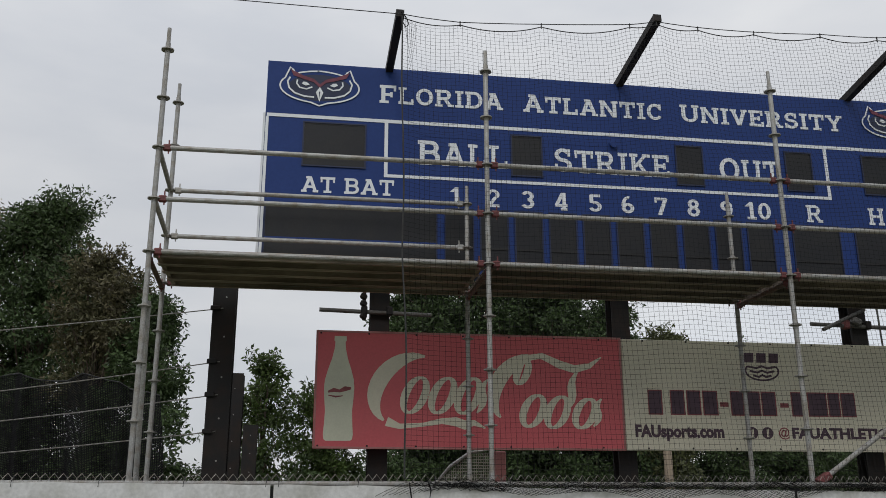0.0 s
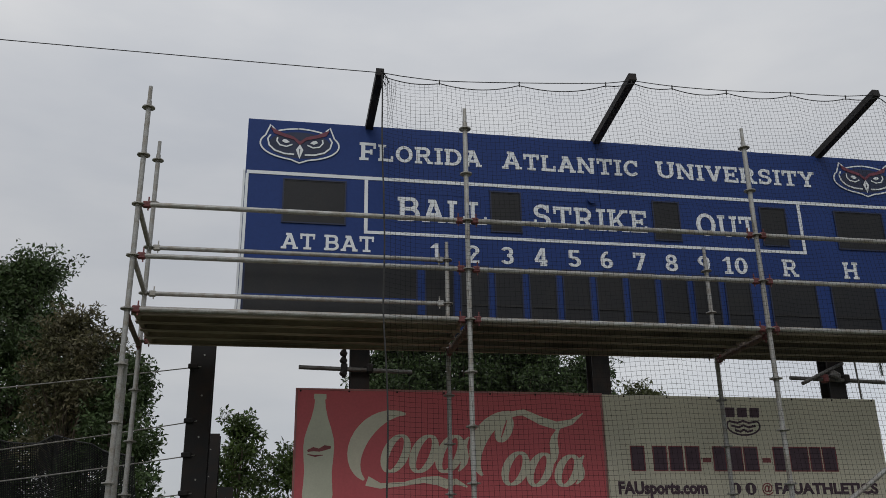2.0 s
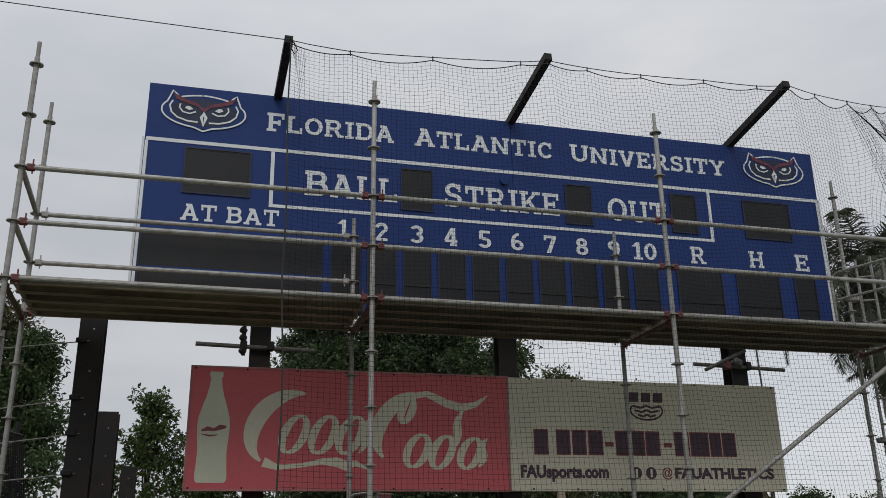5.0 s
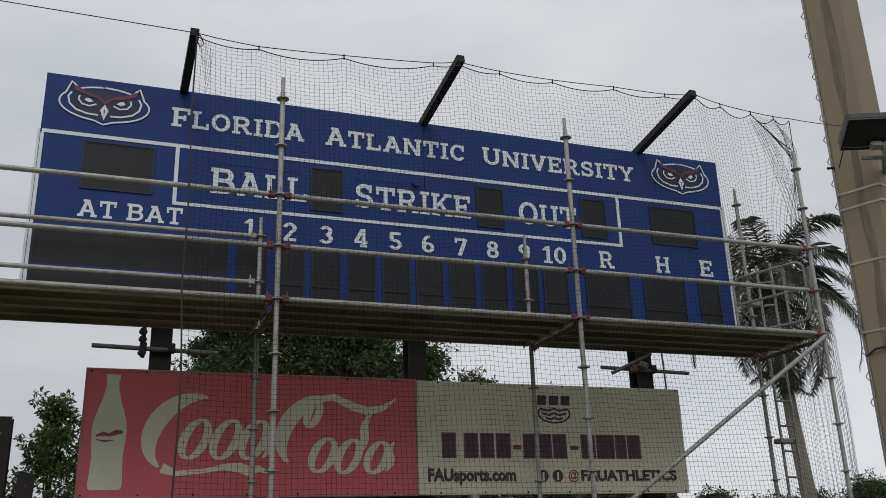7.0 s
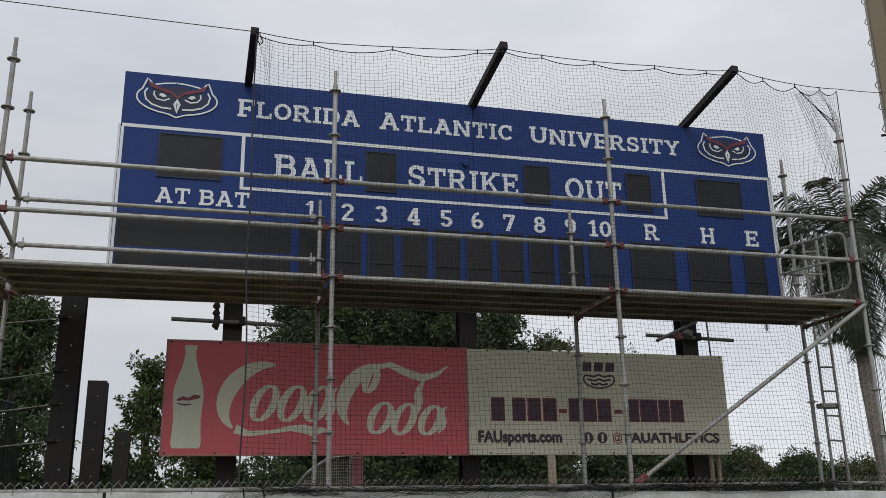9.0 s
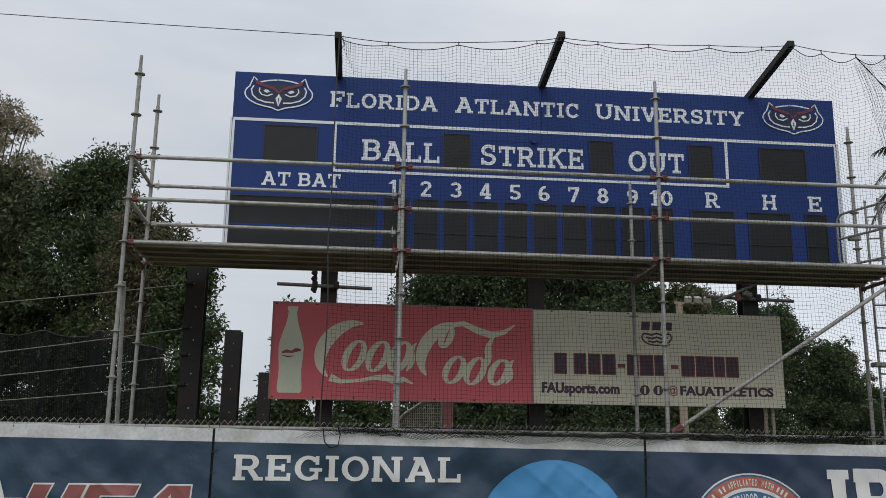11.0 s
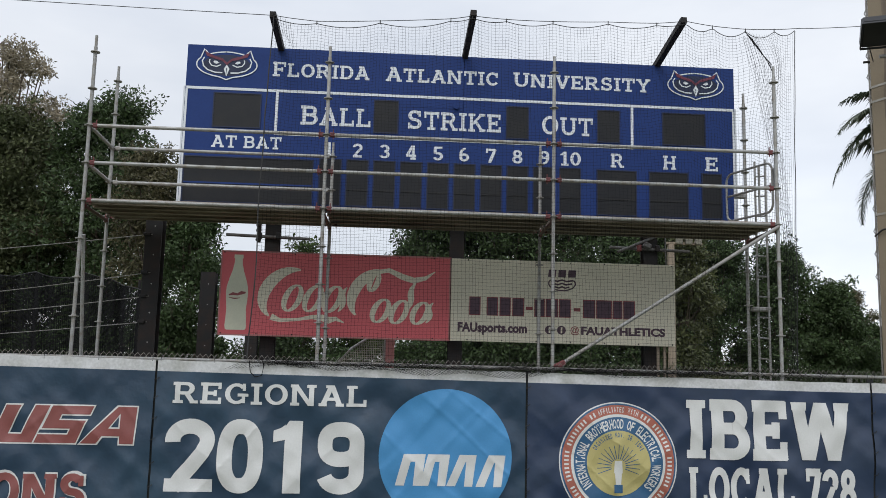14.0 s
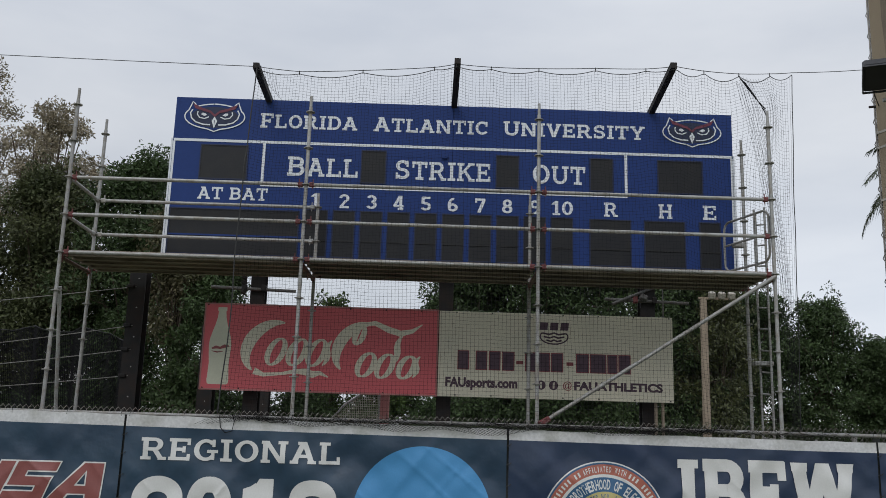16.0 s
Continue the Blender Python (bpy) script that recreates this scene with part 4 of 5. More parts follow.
def flat_on(bm, lift=0.006, most=0.05):
    """Lays a flat print, drawn at y = 0, on the cloth with its folds."""
    bmesh.ops.triangulate(bm, faces=bm.faces[:])
    for _ in range(6):
        long = [e for e in bm.edges if e.calc_length() > most]
        if not long:
            break
        bmesh.ops.subdivide_edges(bm, edges=long, cuts=1)
        bmesh.ops.triangulate(bm, faces=bm.faces[:])
    for v in bm.verts:
        v.co.y += fy(v.co.x) + wave(v.co.x, v.co.z) - lift
    return bm


def printed(word, x0, x1, z0, z1, lift=0.006, **k):
    return [flat_on(bm, lift) for bm in slab_letters(word, x0, x1, z0, z1, 0.0, **k)]


def year_numerals():
    """The heavy rounded numerals 2019, one mesh each, drawn at y = 0."""
    z0, z1, w = 0.30, 1.16, 0.180

    def rounded(cx, cz, a, b, n=48, e=2.5):
        return [(cx + a * math.copysign(abs(math.cos(t)) ** (2 / e), math.cos(t)), cz + b * math.copysign(abs(math.sin(t)) ** (2 / e), math.sin(t))) for t in (math.tau * i / n for i in range(n))]

    def arc(cx, cz, a, b, d0, d1, n=18):
        return [(cx + a * math.cos(radians(d0 + (d1 - d0) * i / n)), cz + b * math.sin(radians(d0 + (d1 - d0) * i / n))) for i in range(n + 1)]

    two = band(arc(0.325, 0.905, 0.205, 0.168, 188, -22) + [(0.475, 0.76), (0.36, 0.61), (0.24, 0.47), (0.15, 0.34)], w, 0.0, 0.003)
    poly([(0.045, z0), (0.615, z0), (0.615, z0 + 0.15), (0.045, z0 + 0.15)], 0.0, 0.0034, two)
    nought = band(rounded(0.928, (z0 + z1) / 2, 0.185, 0.350), w, 0.0, 0.003, close=True)
    one = poly([(1.455, z0), (1.665, z0), (1.665, z1), (1.50, z1), (1.455, z1 - 0.07)], 0.0, 0.003)
    poly([(1.315, 0.90), (1.456, 0.93), (1.456, z1 - 0.05), (1.40, z1 - 0.09), (1.315, z1 - 0.12)], 0.0, 0.003, one)
    nine = band(rounded(2.14, 0.89, 0.195, 0.180), w, 0.0, 0.003, close=True)
    band([(2.335, 0.90), (2.335, 0.72), (2.335, 0.58)] + arc(2.14, 0.545, 0.195, 0.160, 0, -165), w, 0.0, 0.0036, nine)
    return [two, nought, one, nine]


def arc_text(text, cx, cz, r, size, a0, a1, lift, wide=0.62, bold=0.03):
    """Small upright letters of the built-in font set round a circle from a0 to a1 degrees, as one flat print."""
    bm = bmesh.new()
    n = len(text)
    for i, ch in enumerate(text):
        if ch == " ":
            continue
        a = radians(a0 + (a1 - a0) * i / (n - 1))
        hw = size * wide * (0.16 if ch in "I1" else 0.12 if ch in ".,-" else 0.5 if ch in "MW" else 0.4)
        g = font_word(ch, -hw, hw, -size / 2, (size / 2 if ch not in ".," else -size * 0.3), 0.0, 0.0012, bold)
        c, s = math.cos(a - math.pi / 2), math.sin(a - math.pi / 2)
        for v in g.verts:
            px, pz = v.co.x, v.co.z + r
            v.co.x, v.co.z = cx + c * px - s * pz, cz + s * px + c * pz
        me = bpy.data.meshes.new("letter")
        g.to_mesh(me)
        g.free()
        bm.from_mesh(me)
        bpy.data.meshes.remove(me)
    for v in bm.verts:
        v.co.y += fy(v.co.x) + wave(v.co.x, v.co.z) - lift
    return bm


def build_banners():
    banner(-13.6, -9.2, M_BANNER, "dark teal vinyl banner hung on the fence")
    banner(-9.18, -4.72, M_BANNER2, "dark blue vinyl banner hung on the fence")
    champ = banner(-4.70, -0.14, M_BANNER, "dark teal vinyl banner with red outlined lettering")
    reg = banner(-0.12, 4.42, M_BANNER, "dark teal vinyl banner with white lettering and a blue disc")
    ibew = banner(4.44, 8.93, M_BANNER2, "dark blue vinyl banner with a round seal and white lettering")
    banner(8.95, 13.4, M_BANNER2, "plain dark blue vinyl banner hung on the fence")
    banner(13.42, 17.9, M_BANNER2, "dark blue vinyl banner hung on the fence")
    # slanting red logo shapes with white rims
    for m, grow, lift in ((M_PRINT, 0.016, 0.006), (M_PRINTRED, 0.0, 0.0095)):
        bm = bmesh.new()
        z0, z1, sl = 0.845, 1.285, 0.42

        def slab(xa, xb, za, zb, w=0.0):
            quad_prism(bm, [(xa - grow + sl * (za - grow - z0), 0, za - grow), (xb + grow + sl * (za - grow - z0), 0, za - grow), (xb + grow + sl * (zb + grow - z0), 0, zb + grow), (xa - grow + sl * (zb + grow - z0), 0, zb + grow)], 0.003)

        for ox in (-2.02, -1.47, -0.98):
            if ox < -2:
                slab(ox, ox + 0.17, z0, z1), slab(ox + 0.17, ox + 0.33, z0, z0 + 0.10), slab(ox + 0.33, ox + 0.50, z0, z1)
            elif ox < -1.2:
                slab(ox - 0.03, ox + 0.45, z0, z0 + 0.10), slab(ox + 0.31, ox + 0.45, z0 + 0.10, z0 + 0.17), slab(ox - 0.02, ox + 0.45, z0 + 0.17, z0 + 0.27), slab(ox - 0.02, ox + 0.13, z0 + 0.27, z0 + 0.34), slab(ox - 0.02, ox + 0.46, z0 + 0.34, z1)
            else:
                quad_prism(bm, [(ox + 0.01 - grow * 1.6, 0, z0 - grow), (ox + 0.20 + grow, 0, z0 - grow), (ox + 0.53 + grow, 0, z1 + grow), (ox + 0.44 - grow, 0, z1 + grow)], 0.003)
                quad_prism(bm, [(ox + 0.47 - grow, 0, z0 - grow), (ox + 0.635 + grow, 0, z0 - grow), (ox + 0.66 + grow, 0, z1 + grow), (ox + 0.47 - grow, 0, z1 + grow)], 0.0032)
                quad_prism(bm, [(ox + 0.25, 0, z0 + 0.09 - grow), (ox + 0.48, 0, z0 + 0.09 - grow), (ox + 0.48, 0, z0 + 0.18 + grow), (ox + 0.30, 0, z0 + 0.18 + grow)], 0.0034)
        bmesh.ops.recalc_face_normals(bm, faces=bm.faces)
        part("logo_shape", flat_on(bm, lift), m, champ, "slanting red shapes with white rims", True)
    star = bmesh.new()
    for k in range(5):
        a = radians(90 + 72 * k)
        quad_prism(star, [(-2.17, 0, 1.08)] + [(-2.17 + r * math.cos(a + d), 0, 1.08 + r * math.sin(a + d)) for r, d in ((0.09, -0.63), (0.24, 0.0), (0.09, 0.63))], 0.003)
    bmesh.ops.recalc_face_normals(star, faces=star.faces)
    part("star", flat_on(star, 0.005), M_PRINT, champ, "white star")
    for m, g, lift in ((M_PRINT, 0.02, 0.006), (M_PRINTRED, 0.0, 0.0095)):
        write_word(champ, m, printed("IONS", -2.16 - g, -0.855 + g, 0.08 - g, 0.485 + g, lift, stroke=0.25 + g * 2.2, level=0.22 + g * 2.2), "red letter with a white rim", True)
    # regional banner
    write_word(reg, M_PRINT, printed("REGIONAL", 0.09, 2.437, 1.345, 1.60, stroke=0.19), "white slab letters", True)
    write_word(reg, M_PRINT, [flat_on(bm) for bm in year_numerals()], "large white numerals", True)
    disc = bmesh.new()
    quad_prism(disc, [(3.425 + 0.823 * math.cos(math.tau * i / 72), 0, 0.765 + 0.823 * math.sin(math.tau * i / 72)) for i in range(72)], 0.003)
    bmesh.ops.recalc_face_normals(disc, faces=disc.faces)
    dk = part("blue_disc", flat_on(disc, 0.005), M_DISC, reg, "sky blue disc", True)
    for ox, sl in ((2.81, 0.10), (3.11, 0.10), (3.44, 0.16), (3.80, 0.16)):
        nb = bmesh.new()
        z0, z1, w = 0.41, 0.79, 0.34
        quad_prism(nb, [(ox, 0, z0), (ox + 0.11, 0, z0), (ox + 0.11 + sl, 0, z1), (ox + sl, 0, z1)], 0.003)
        quad_prism(nb, [(ox + w - 0.10 - 0.02, 0, z0), (ox + w - 0.02, 0, z0), (ox + w + 0.03, 0, z1), (ox + w - 0.09, 0, z1)], 0.0034)
        quad_prism(nb, [(ox + sl, 0, z1 - 0.09), (ox + w, 0, z1 - 0.09), (ox + w + 0.02, 0, z1), (ox + sl + 0.02, 0, z1)], 0.0038)
        bmesh.ops.recalc_face_normals(nb, faces=nb.faces)
        part("disc_mark", flat_on(nb, 0.0095), M_PRINT, dk, "slanting white mark", True)
    # seal: rings of colour with small bars for the fine print
    cx, cz = 5.593, 0.725
    seal = None
    for r, m, lf in ((0.751, M_PRINT, 0.005), (0.735, M_SEALBLUE, 0.0085), (0.715, M_SEALRED, 0.012), (0.60, M_PRINT, 0.0155), (0.565, M_SEALBLUE, 0.019), (0.40, M_GOLD, 0.0225)):
        d = bmesh.new()
        quad_prism(d, [(cx + r * math.cos(math.tau * i / 64), 0, cz + r * math.sin(math.tau * i / 64)) for i in range(64)], 0.002)
        bmesh.ops.recalc_face_normals(d, faces=d.faces)
        ob = part("seal" if seal is None else "seal_ring", flat_on(d, lf), m, seal or ibew, "round seal in red, blue and gold" if seal is None else "")
        seal = seal or ob
    def seal_mark(name, m, pts, lift):
        bm = bmesh.new()
        quad_prism(bm, [(px, 0, pz) for px, pz in pts], 0.002)
        bmesh.ops.recalc_face_normals(bm, faces=bm.faces)
        part(name, flat_on(bm, lift), m, seal)

    tagged(part("lettering", arc_text("INTERNATIONAL BROTHERHOOD OF ELECTRICAL WORKERS", cx, cz, 0.482, 0.118, 218, -38, 0.0215, 0.44, 0.02), M_PRINT, seal, "white lettering round the seal"), kind="stuff")
    tagged(part("lettering", arc_text("AFFILIATED WITH", cx, cz, 0.657, 0.068, 112, 68, 0.0145, 0.46, 0.02), M_PRINT, seal, "white lettering round the rim"), kind="stuff")
    tagged(part("lettering", arc_text("ORGANIZED NOV. 28, 1891", cx, cz, 0.345, 0.062, 150, 30, 0.0245, 0.46, 0.02), M_SEALBLUE, seal, "dark lettering in the gold field"), kind="stuff")
    for i in range(64):
        a = radians(-45 + 270 * i / 63)
        if radians(66) < a < radians(114) or i % 9 == 4:
            continue
        c, s, r, h, w = math.cos(a), math.sin(a), 0.657, 0.058, 0.022
        seal_mark("print_bar", M_PRINT, [(cx + c * (r + p) - s * q, cz + s * (r + p) + c * q) for p, q in ((-h / 2, -w / 2), (h / 2, -w / 2), (h / 2, w / 2), (-h / 2, w / 2))], 0.0145)
    for i in range(17):
        a = radians(-20 + 220 * i / 16)
        c, s = math.cos(a), math.sin(a)
        seal_mark("ray", M_SEALBLUE, [(cx + c * p - s * q, cz - 0.04 + s * p + c * q) for p, q in ((0.09, -0.005), (0.27, -0.003), (0.27, 0.003), (0.09, 0.005))], 0.0255)
    for z0, z1, w0, w1, m in ((0.36, 0.46, 0.055, 0.055, M_SEALBLUE), (0.46, 0.60, 0.035, 0.045, M_PRINT), (0.60, 0.75, 0.055, 0.045, M_PRINT)):
        seal_mark("torch_shape", m, [(cx - w0, z0), (cx + w0, z0), (cx + w1, z1), (cx - w1, z1)], 0.0265)
    write_word(ibew, M_PRINT, printed("IBEW", 6.48, 8.62, 0.80, 1.525, stroke=0.27, level=0.2), "large white slab letters", True)
    write_word(ibew, M_PRINT, printed("LOCAL 728", 6.50, 8.68, 0.18, 0.69, stroke=0.25, level=0.19), "white slab letters", True)


build_fence()
build_banners()


# ---- netting ----
def cat(p0, p1, sag, n):
    p0, p1 = Vector(p0), Vector(p1)
    return [p0.lerp(p1, i / n) - Vector((0, 0, sag * 4 * (i / n) * (1 - i / n))) for i in range(n + 1)]


def build_net():
    net = thing("safety_net", (4.7, 7.7, 1.86), "black knotted netting hung from a sagging rope before the scoreboard", "netting")
    knots = [(0.95, 8.18, 6.61), (1.55, 8.11, 6.53), (2.42, 8.10, 6.575), (3.40, 8.10, 6.655), (3.70, 8.09, 6.71), (4.18, 8.11, 6.69), (4.84, 8.13, 6.70), (5.62, 8.11, 6.725), (6.32, 8.12, 6.745), (6.72, 8.08, 6.78), (7.14, 8.17, 6.765), (7.655, 8.25, 6.775), (8.155, 8.42, 6.865), (8.52, 8.54, 6.945)]

    def top(x):
        for a, b in zip(knots, knots[1:]):
            if x <= b[0] or b is knots[-1]:
                u = max(0.0, min(1.0, (x - a[0]) / (b[0] - a[0])))
                p = Vector(a).lerp(Vector(b), u)
                p.z -= (0.075 if x < 6.7 else 0.20) * (b[0] - a[0]) * 4 * u * (1 - u) + 0.012
                return p

    def surf(x, v):
        t = top(x)
        if x < 6.7:
            b = Vector((x, fy(x) + 0.02, RAIL + 0.03))
        else:
            k = (x - 6.7) / 1.82
            b = Vector((x - 0.22 * k * k, fy(x) + 0.02 + 0.70 * k, RAIL + 0.03 - 0.3 * k))
        p = t.lerp(b, v)
        # caught on the end standard: drawn towards its top in soft pleats
        g = max(0.0, 1 - abs(x - 7.9) / 0.55)
        if g > 0:
            w = math.exp(-((p.z - 6.1) / 0.55) ** 2) * g * g * (3 - 2 * g)
            p.x += (7.93 - p.x) * 0.5 * w
            p.y += (7.86 - p.y) * 0.9 * w
            p.y += 0.03 * g * math.sin(x * 46) * min(1.0, v * 6)
        bel = math.sin(math.pi * v)
        p.y += 0.05 * bel * noise.noise(Vector((x * 0.8, v * 2.0, 1.0)))
        p.x += 0.045 * bel * noise.noise(Vector((x * 1.2, v * 3.0, 7.0))) + 0.02 * noise.noise(Vector((x * 4, v * 5, 3)))
        p.z += (0.03 * noise.noise(Vector((x * 1.5, v * 2.5, 11.0))) + 0.010 * noise.noise(Vector((x * 5.0, v * 9.0, 5.0)))) * (1 - 0.6 * v)
        # keeps clear of the deck's front edge
        if p.z < 5.2 and x < 6.7:
            p.y = min(p.y, 7.80 + 0.1 * max(0, p.z - 4.2))
        return p

    cell, x0, x1 = 0.048, 0.95, 8.52
    nx, nv = int((x1 - x0) / cell), 104
    verts, faces = [], []

    def strand(pts, r):
        base = len(verts)
        for p in pts:
            verts.extend(((p.x - r, p.y, p.z - r * 0.6), (p.x + r, p.y, p.z - r * 0.6), (p.x, p.y, p.z + r * 1.2)) if abs(pts[0].x - pts[-1].x) > 1 else ((p.x - r, p.y - r * 0.6, p.z), (p.x + r, p.y - r * 0.6, p.z), (p.x, p.y + r * 1.2, p.z)))
        for i in range(len(pts) - 1):
            a = base + 3 * i
            for k in range(3):
                faces.append((a + k, a + (k + 1) % 3, a + 3 + (k + 1) % 3, a + 3 + k))

    for i in range(nx + 1):
        x = x0 + cell * i
        strand([surf(x, j / 34) for j in range(35)], 0.0013)
    for j in range(1, nv + 1):
        strand([surf(x0 + cell * 2 * i, j / nv) for i in range(nx // 2 + 1)], 0.0013)
    me = bpy.data.meshes.new("mesh_sheet")
    me.from_pydata(verts, [], faces)
    me.materials.append(M_TWINE)
    ob = new("mesh_sheet", me)
    ob.parent = net
    ob.matrix_parent_inverse = Matrix.Translation(-Vector(net.location))
    bm = bmesh.new()
    path_tube(bm, [top(x0 + (x1 - x0) * i / 150) for i in range(151)], 0.0055, 5)
    part("head_rope", bm, M_ROPE, net, "dark scalloped head rope")
    part("edge_rope", path_tube(bmesh.new(), [surf(0.95, j / 30) + Vector((-0.005, -0.006, 0)) for j in range(31)], 0.0085, 5), M_ROPE, net, "dark hanging rope")
    part("edge_rope", path_tube(bmesh.new(), [surf(8.52, j / 30) for j in range(31)], 0.006, 5), M_ROPE, net)
    for kx, ky, kz in knots[1:-1]:
        part("rope_tie", tb((kx, ky, kz + 0.03), (kx, ky, kz - 0.03), 0.007, 5), M_ROPE, net)
    # loose return of net and rope end beside the first arm
    lo = bmesh.new()
    for k in range(7):
        a = Vector((0.96 + 0.03 * k, 8.2 + 0.05 * k, 6.68))
        b = Vector((1.02 + 0.02 * k, 8.35 + 0.16 * k, 6.56))
        path_tube(lo, cat(a, b, 0.10, 8), 0.002, 3)
    path_tube(lo, [(0.94, 8.18, 6.66), (0.99, 8.18, 6.60), (1.02, 8.19, 6.53), (0.99, 8.19, 6.49), (0.95, 8.19, 6.56)], 0.006, 5)
    part("loose_end", lo, M_TWINE, net)
    fo = bmesh.new()
    random.seed(8)
    for k in range(9):
        o = 0.012 * k
        path_tube(fo, [(7.64 + o, 8.24, 6.76 - o), (7.72 + o, 8.14, 6.55 - o), (7.80 + o, 8.03, 6.34 - o * 1.5), (7.88 + o * 0.3, 7.92, 6.16 - o * 2)], 0.0022 if k else 0.006, 4)
    for k in range(12):
        o = 0.020 * k
        q = random.uniform(-0.02, 0.02)
        path_tube(fo, [(7.60 + o, 8.22, 6.66), (7.66 + o + q, 8.10, 6.2), (7.74 + o, 8.02 + q, 5.6), (7.86 + o * 0.8 + q, 7.98, 4.8), (7.98 + o * 0.6, 7.96 + q, 3.9), (8.05 + o * 0.5 + q, 8.0, 3.0), (8.1 + o * 0.4, 8.05, 1.9)], 0.0017, 3)
    part("net_fold", fo, M_TWINE, net, "folds of net gathered beside the end post")
    # the loose foot of the net, spilling over the white hem
    sk = bmesh.new()

    def foot(x, d):
        g = 0.5 + 0.5 * noise.noise(Vector((x * 1.1, 3.0, 0.0)))
        w = min(1.0, max(0.0, g * 1.7 - 0.25)) * (1 if x < 6.2 else max(0.0, 1 - (x - 6.2) / 0.8))
        z = RAIL + 0.01 - 0.155 * w * d
        return (x + 0.05 * d + 0.02 * noise.noise(Vector((x * 9, d * 4, 1))), fy(x) - 0.045 - 0.02 * noise.noise(Vector((x * 6, d * 3, 9))), z + 0.008 * noise.noise(Vector((x * 14, d * 5, 2))))

    for q in range(int((6.9 - 0.95) / 0.05)):
        x = 0.95 + 0.05 * q
        path_tube(sk, [foot(x + 0.06 * r, r / 5) for r in range(6)], 0.0021, 3)
        path_tube(sk, [foot(x - 0.06 * r, r / 5) for r in range(6)], 0.0021, 3)
    part("net_foot", sk, M_TWINE, net, "slack net foot lying over the hem")
    # bunched net on top of the fence rail
    bu = bmesh.new()
    random.seed(5)
    for k in range(150):
        x = 0.9 + 7.4 * random.random()
        pts = []
        for i in range(6):
            xx = x + 0.09 * i + random.uniform(-0.02, 0.02)
            pts.append((xx, fy(xx) + random.uniform(-0.03, 0.02), RAIL + 0.02 + random.uniform(-0.085, 0.03)))
        path_tube(bu, pts, 0.0022, 3)
    path_tube(bu, [(0.98, fy(1) - 0.02, 1.88), (1.0, fy(1) - 0.03, 1.74), (1.06, fy(1) - 0.03, 1.68), (1.14, fy(1) - 0.03, 1.70), (1.16, fy(1) - 0.02, 1.82), (1.13, fy(1) - 0.02, 1.90)], 0.006, 5)
    part("bunched_net", bu, M_TWINE, net, "net bunched along the rail")
    cab = thing("steel_cable", (-3, 8.1, 6.9), "thin dark cable strung in the air to the net", "cable", "overhead cables")
    up = Vector((0, 0, 0.02))
    line = cat((-26, 8.4, 7.62), (0.95, 8.17, 6.63), 0.16, 30)
    for a, b in zip(knots, knots[1:]):
        line += cat(Vector(a) + up, Vector(b) + up, 0.004, 3)[1:]
    line += cat(Vector(knots[-1]) + up, (10.33, 9.10, 7.36), 0.02, 6)[1:]
    part("cable", path_tube(bmesh.new(), line, 0.005, 5), M_ROPE, cab)


build_net()


# ---- plants ----
def leaf_cloud(name, clumps, per, size, material, parent, seed, aspect=0.42, droop=0.3):
    """Many small folded leaves scattered in clumps: (centre, radius)."""
    rs = np.random.RandomState(seed)
    C = np.array([c for c, _ in clumps], float)
    Rr = np.array([r for _, r in clumps], float)
    idx = np.repeat(np.arange(len(clumps)), per)
    n = len(idx)
    d = rs.normal(size=(n, 3))
    d /= np.linalg.norm(d, axis=1)[:, None]
    p = C[idx] + d * (Rr[idx] * rs.uniform(0.15, 1.0, n) ** 0.5)[:, None] * np.array((1, 1, 0.72))
    ax = rs.normal(size=(n, 3)) + d * 0.8
    ax[:, 2] -= droop
    ax /= np.linalg.norm(ax, axis=1)[:, None]
    sd = np.cross(ax, rs.normal(size=(n, 3)))
    sd /= np.linalg.norm(sd, axis=1)[:, None]
    L = size * rs.uniform(0.6, 1.3, n)[:, None]
    W = L * aspect * 0.5
    up = np.cross(ax, sd) * L * 0.12
    v = np.stack((p, p + ax * L * 0.5 + sd * W + up, p + ax * L, p + ax * L * 0.5 - sd * W + up), 1).reshape(-1, 3)
    me = bpy.data.meshes.new(name)
    me.vertices.add(4 * n)
    me.vertices.foreach_set("co", v.ravel())
    me.loops.add(4 * n)
    me.loops.foreach_set("vertex_index", np.arange(4 * n, dtype=np.int32))
    me.polygons.add(n)
    me.polygons.foreach_set("loop_start", np.arange(0, 4 * n, 4, dtype=np.int32))
    me.update(calc_edges=True)
    me.materials.append(material)
    ob = new(name, me)
    if parent:
        ob.parent = parent
        ob.matrix_parent_inverse = Matrix.Translation(-Vector(parent.location))
    return ob


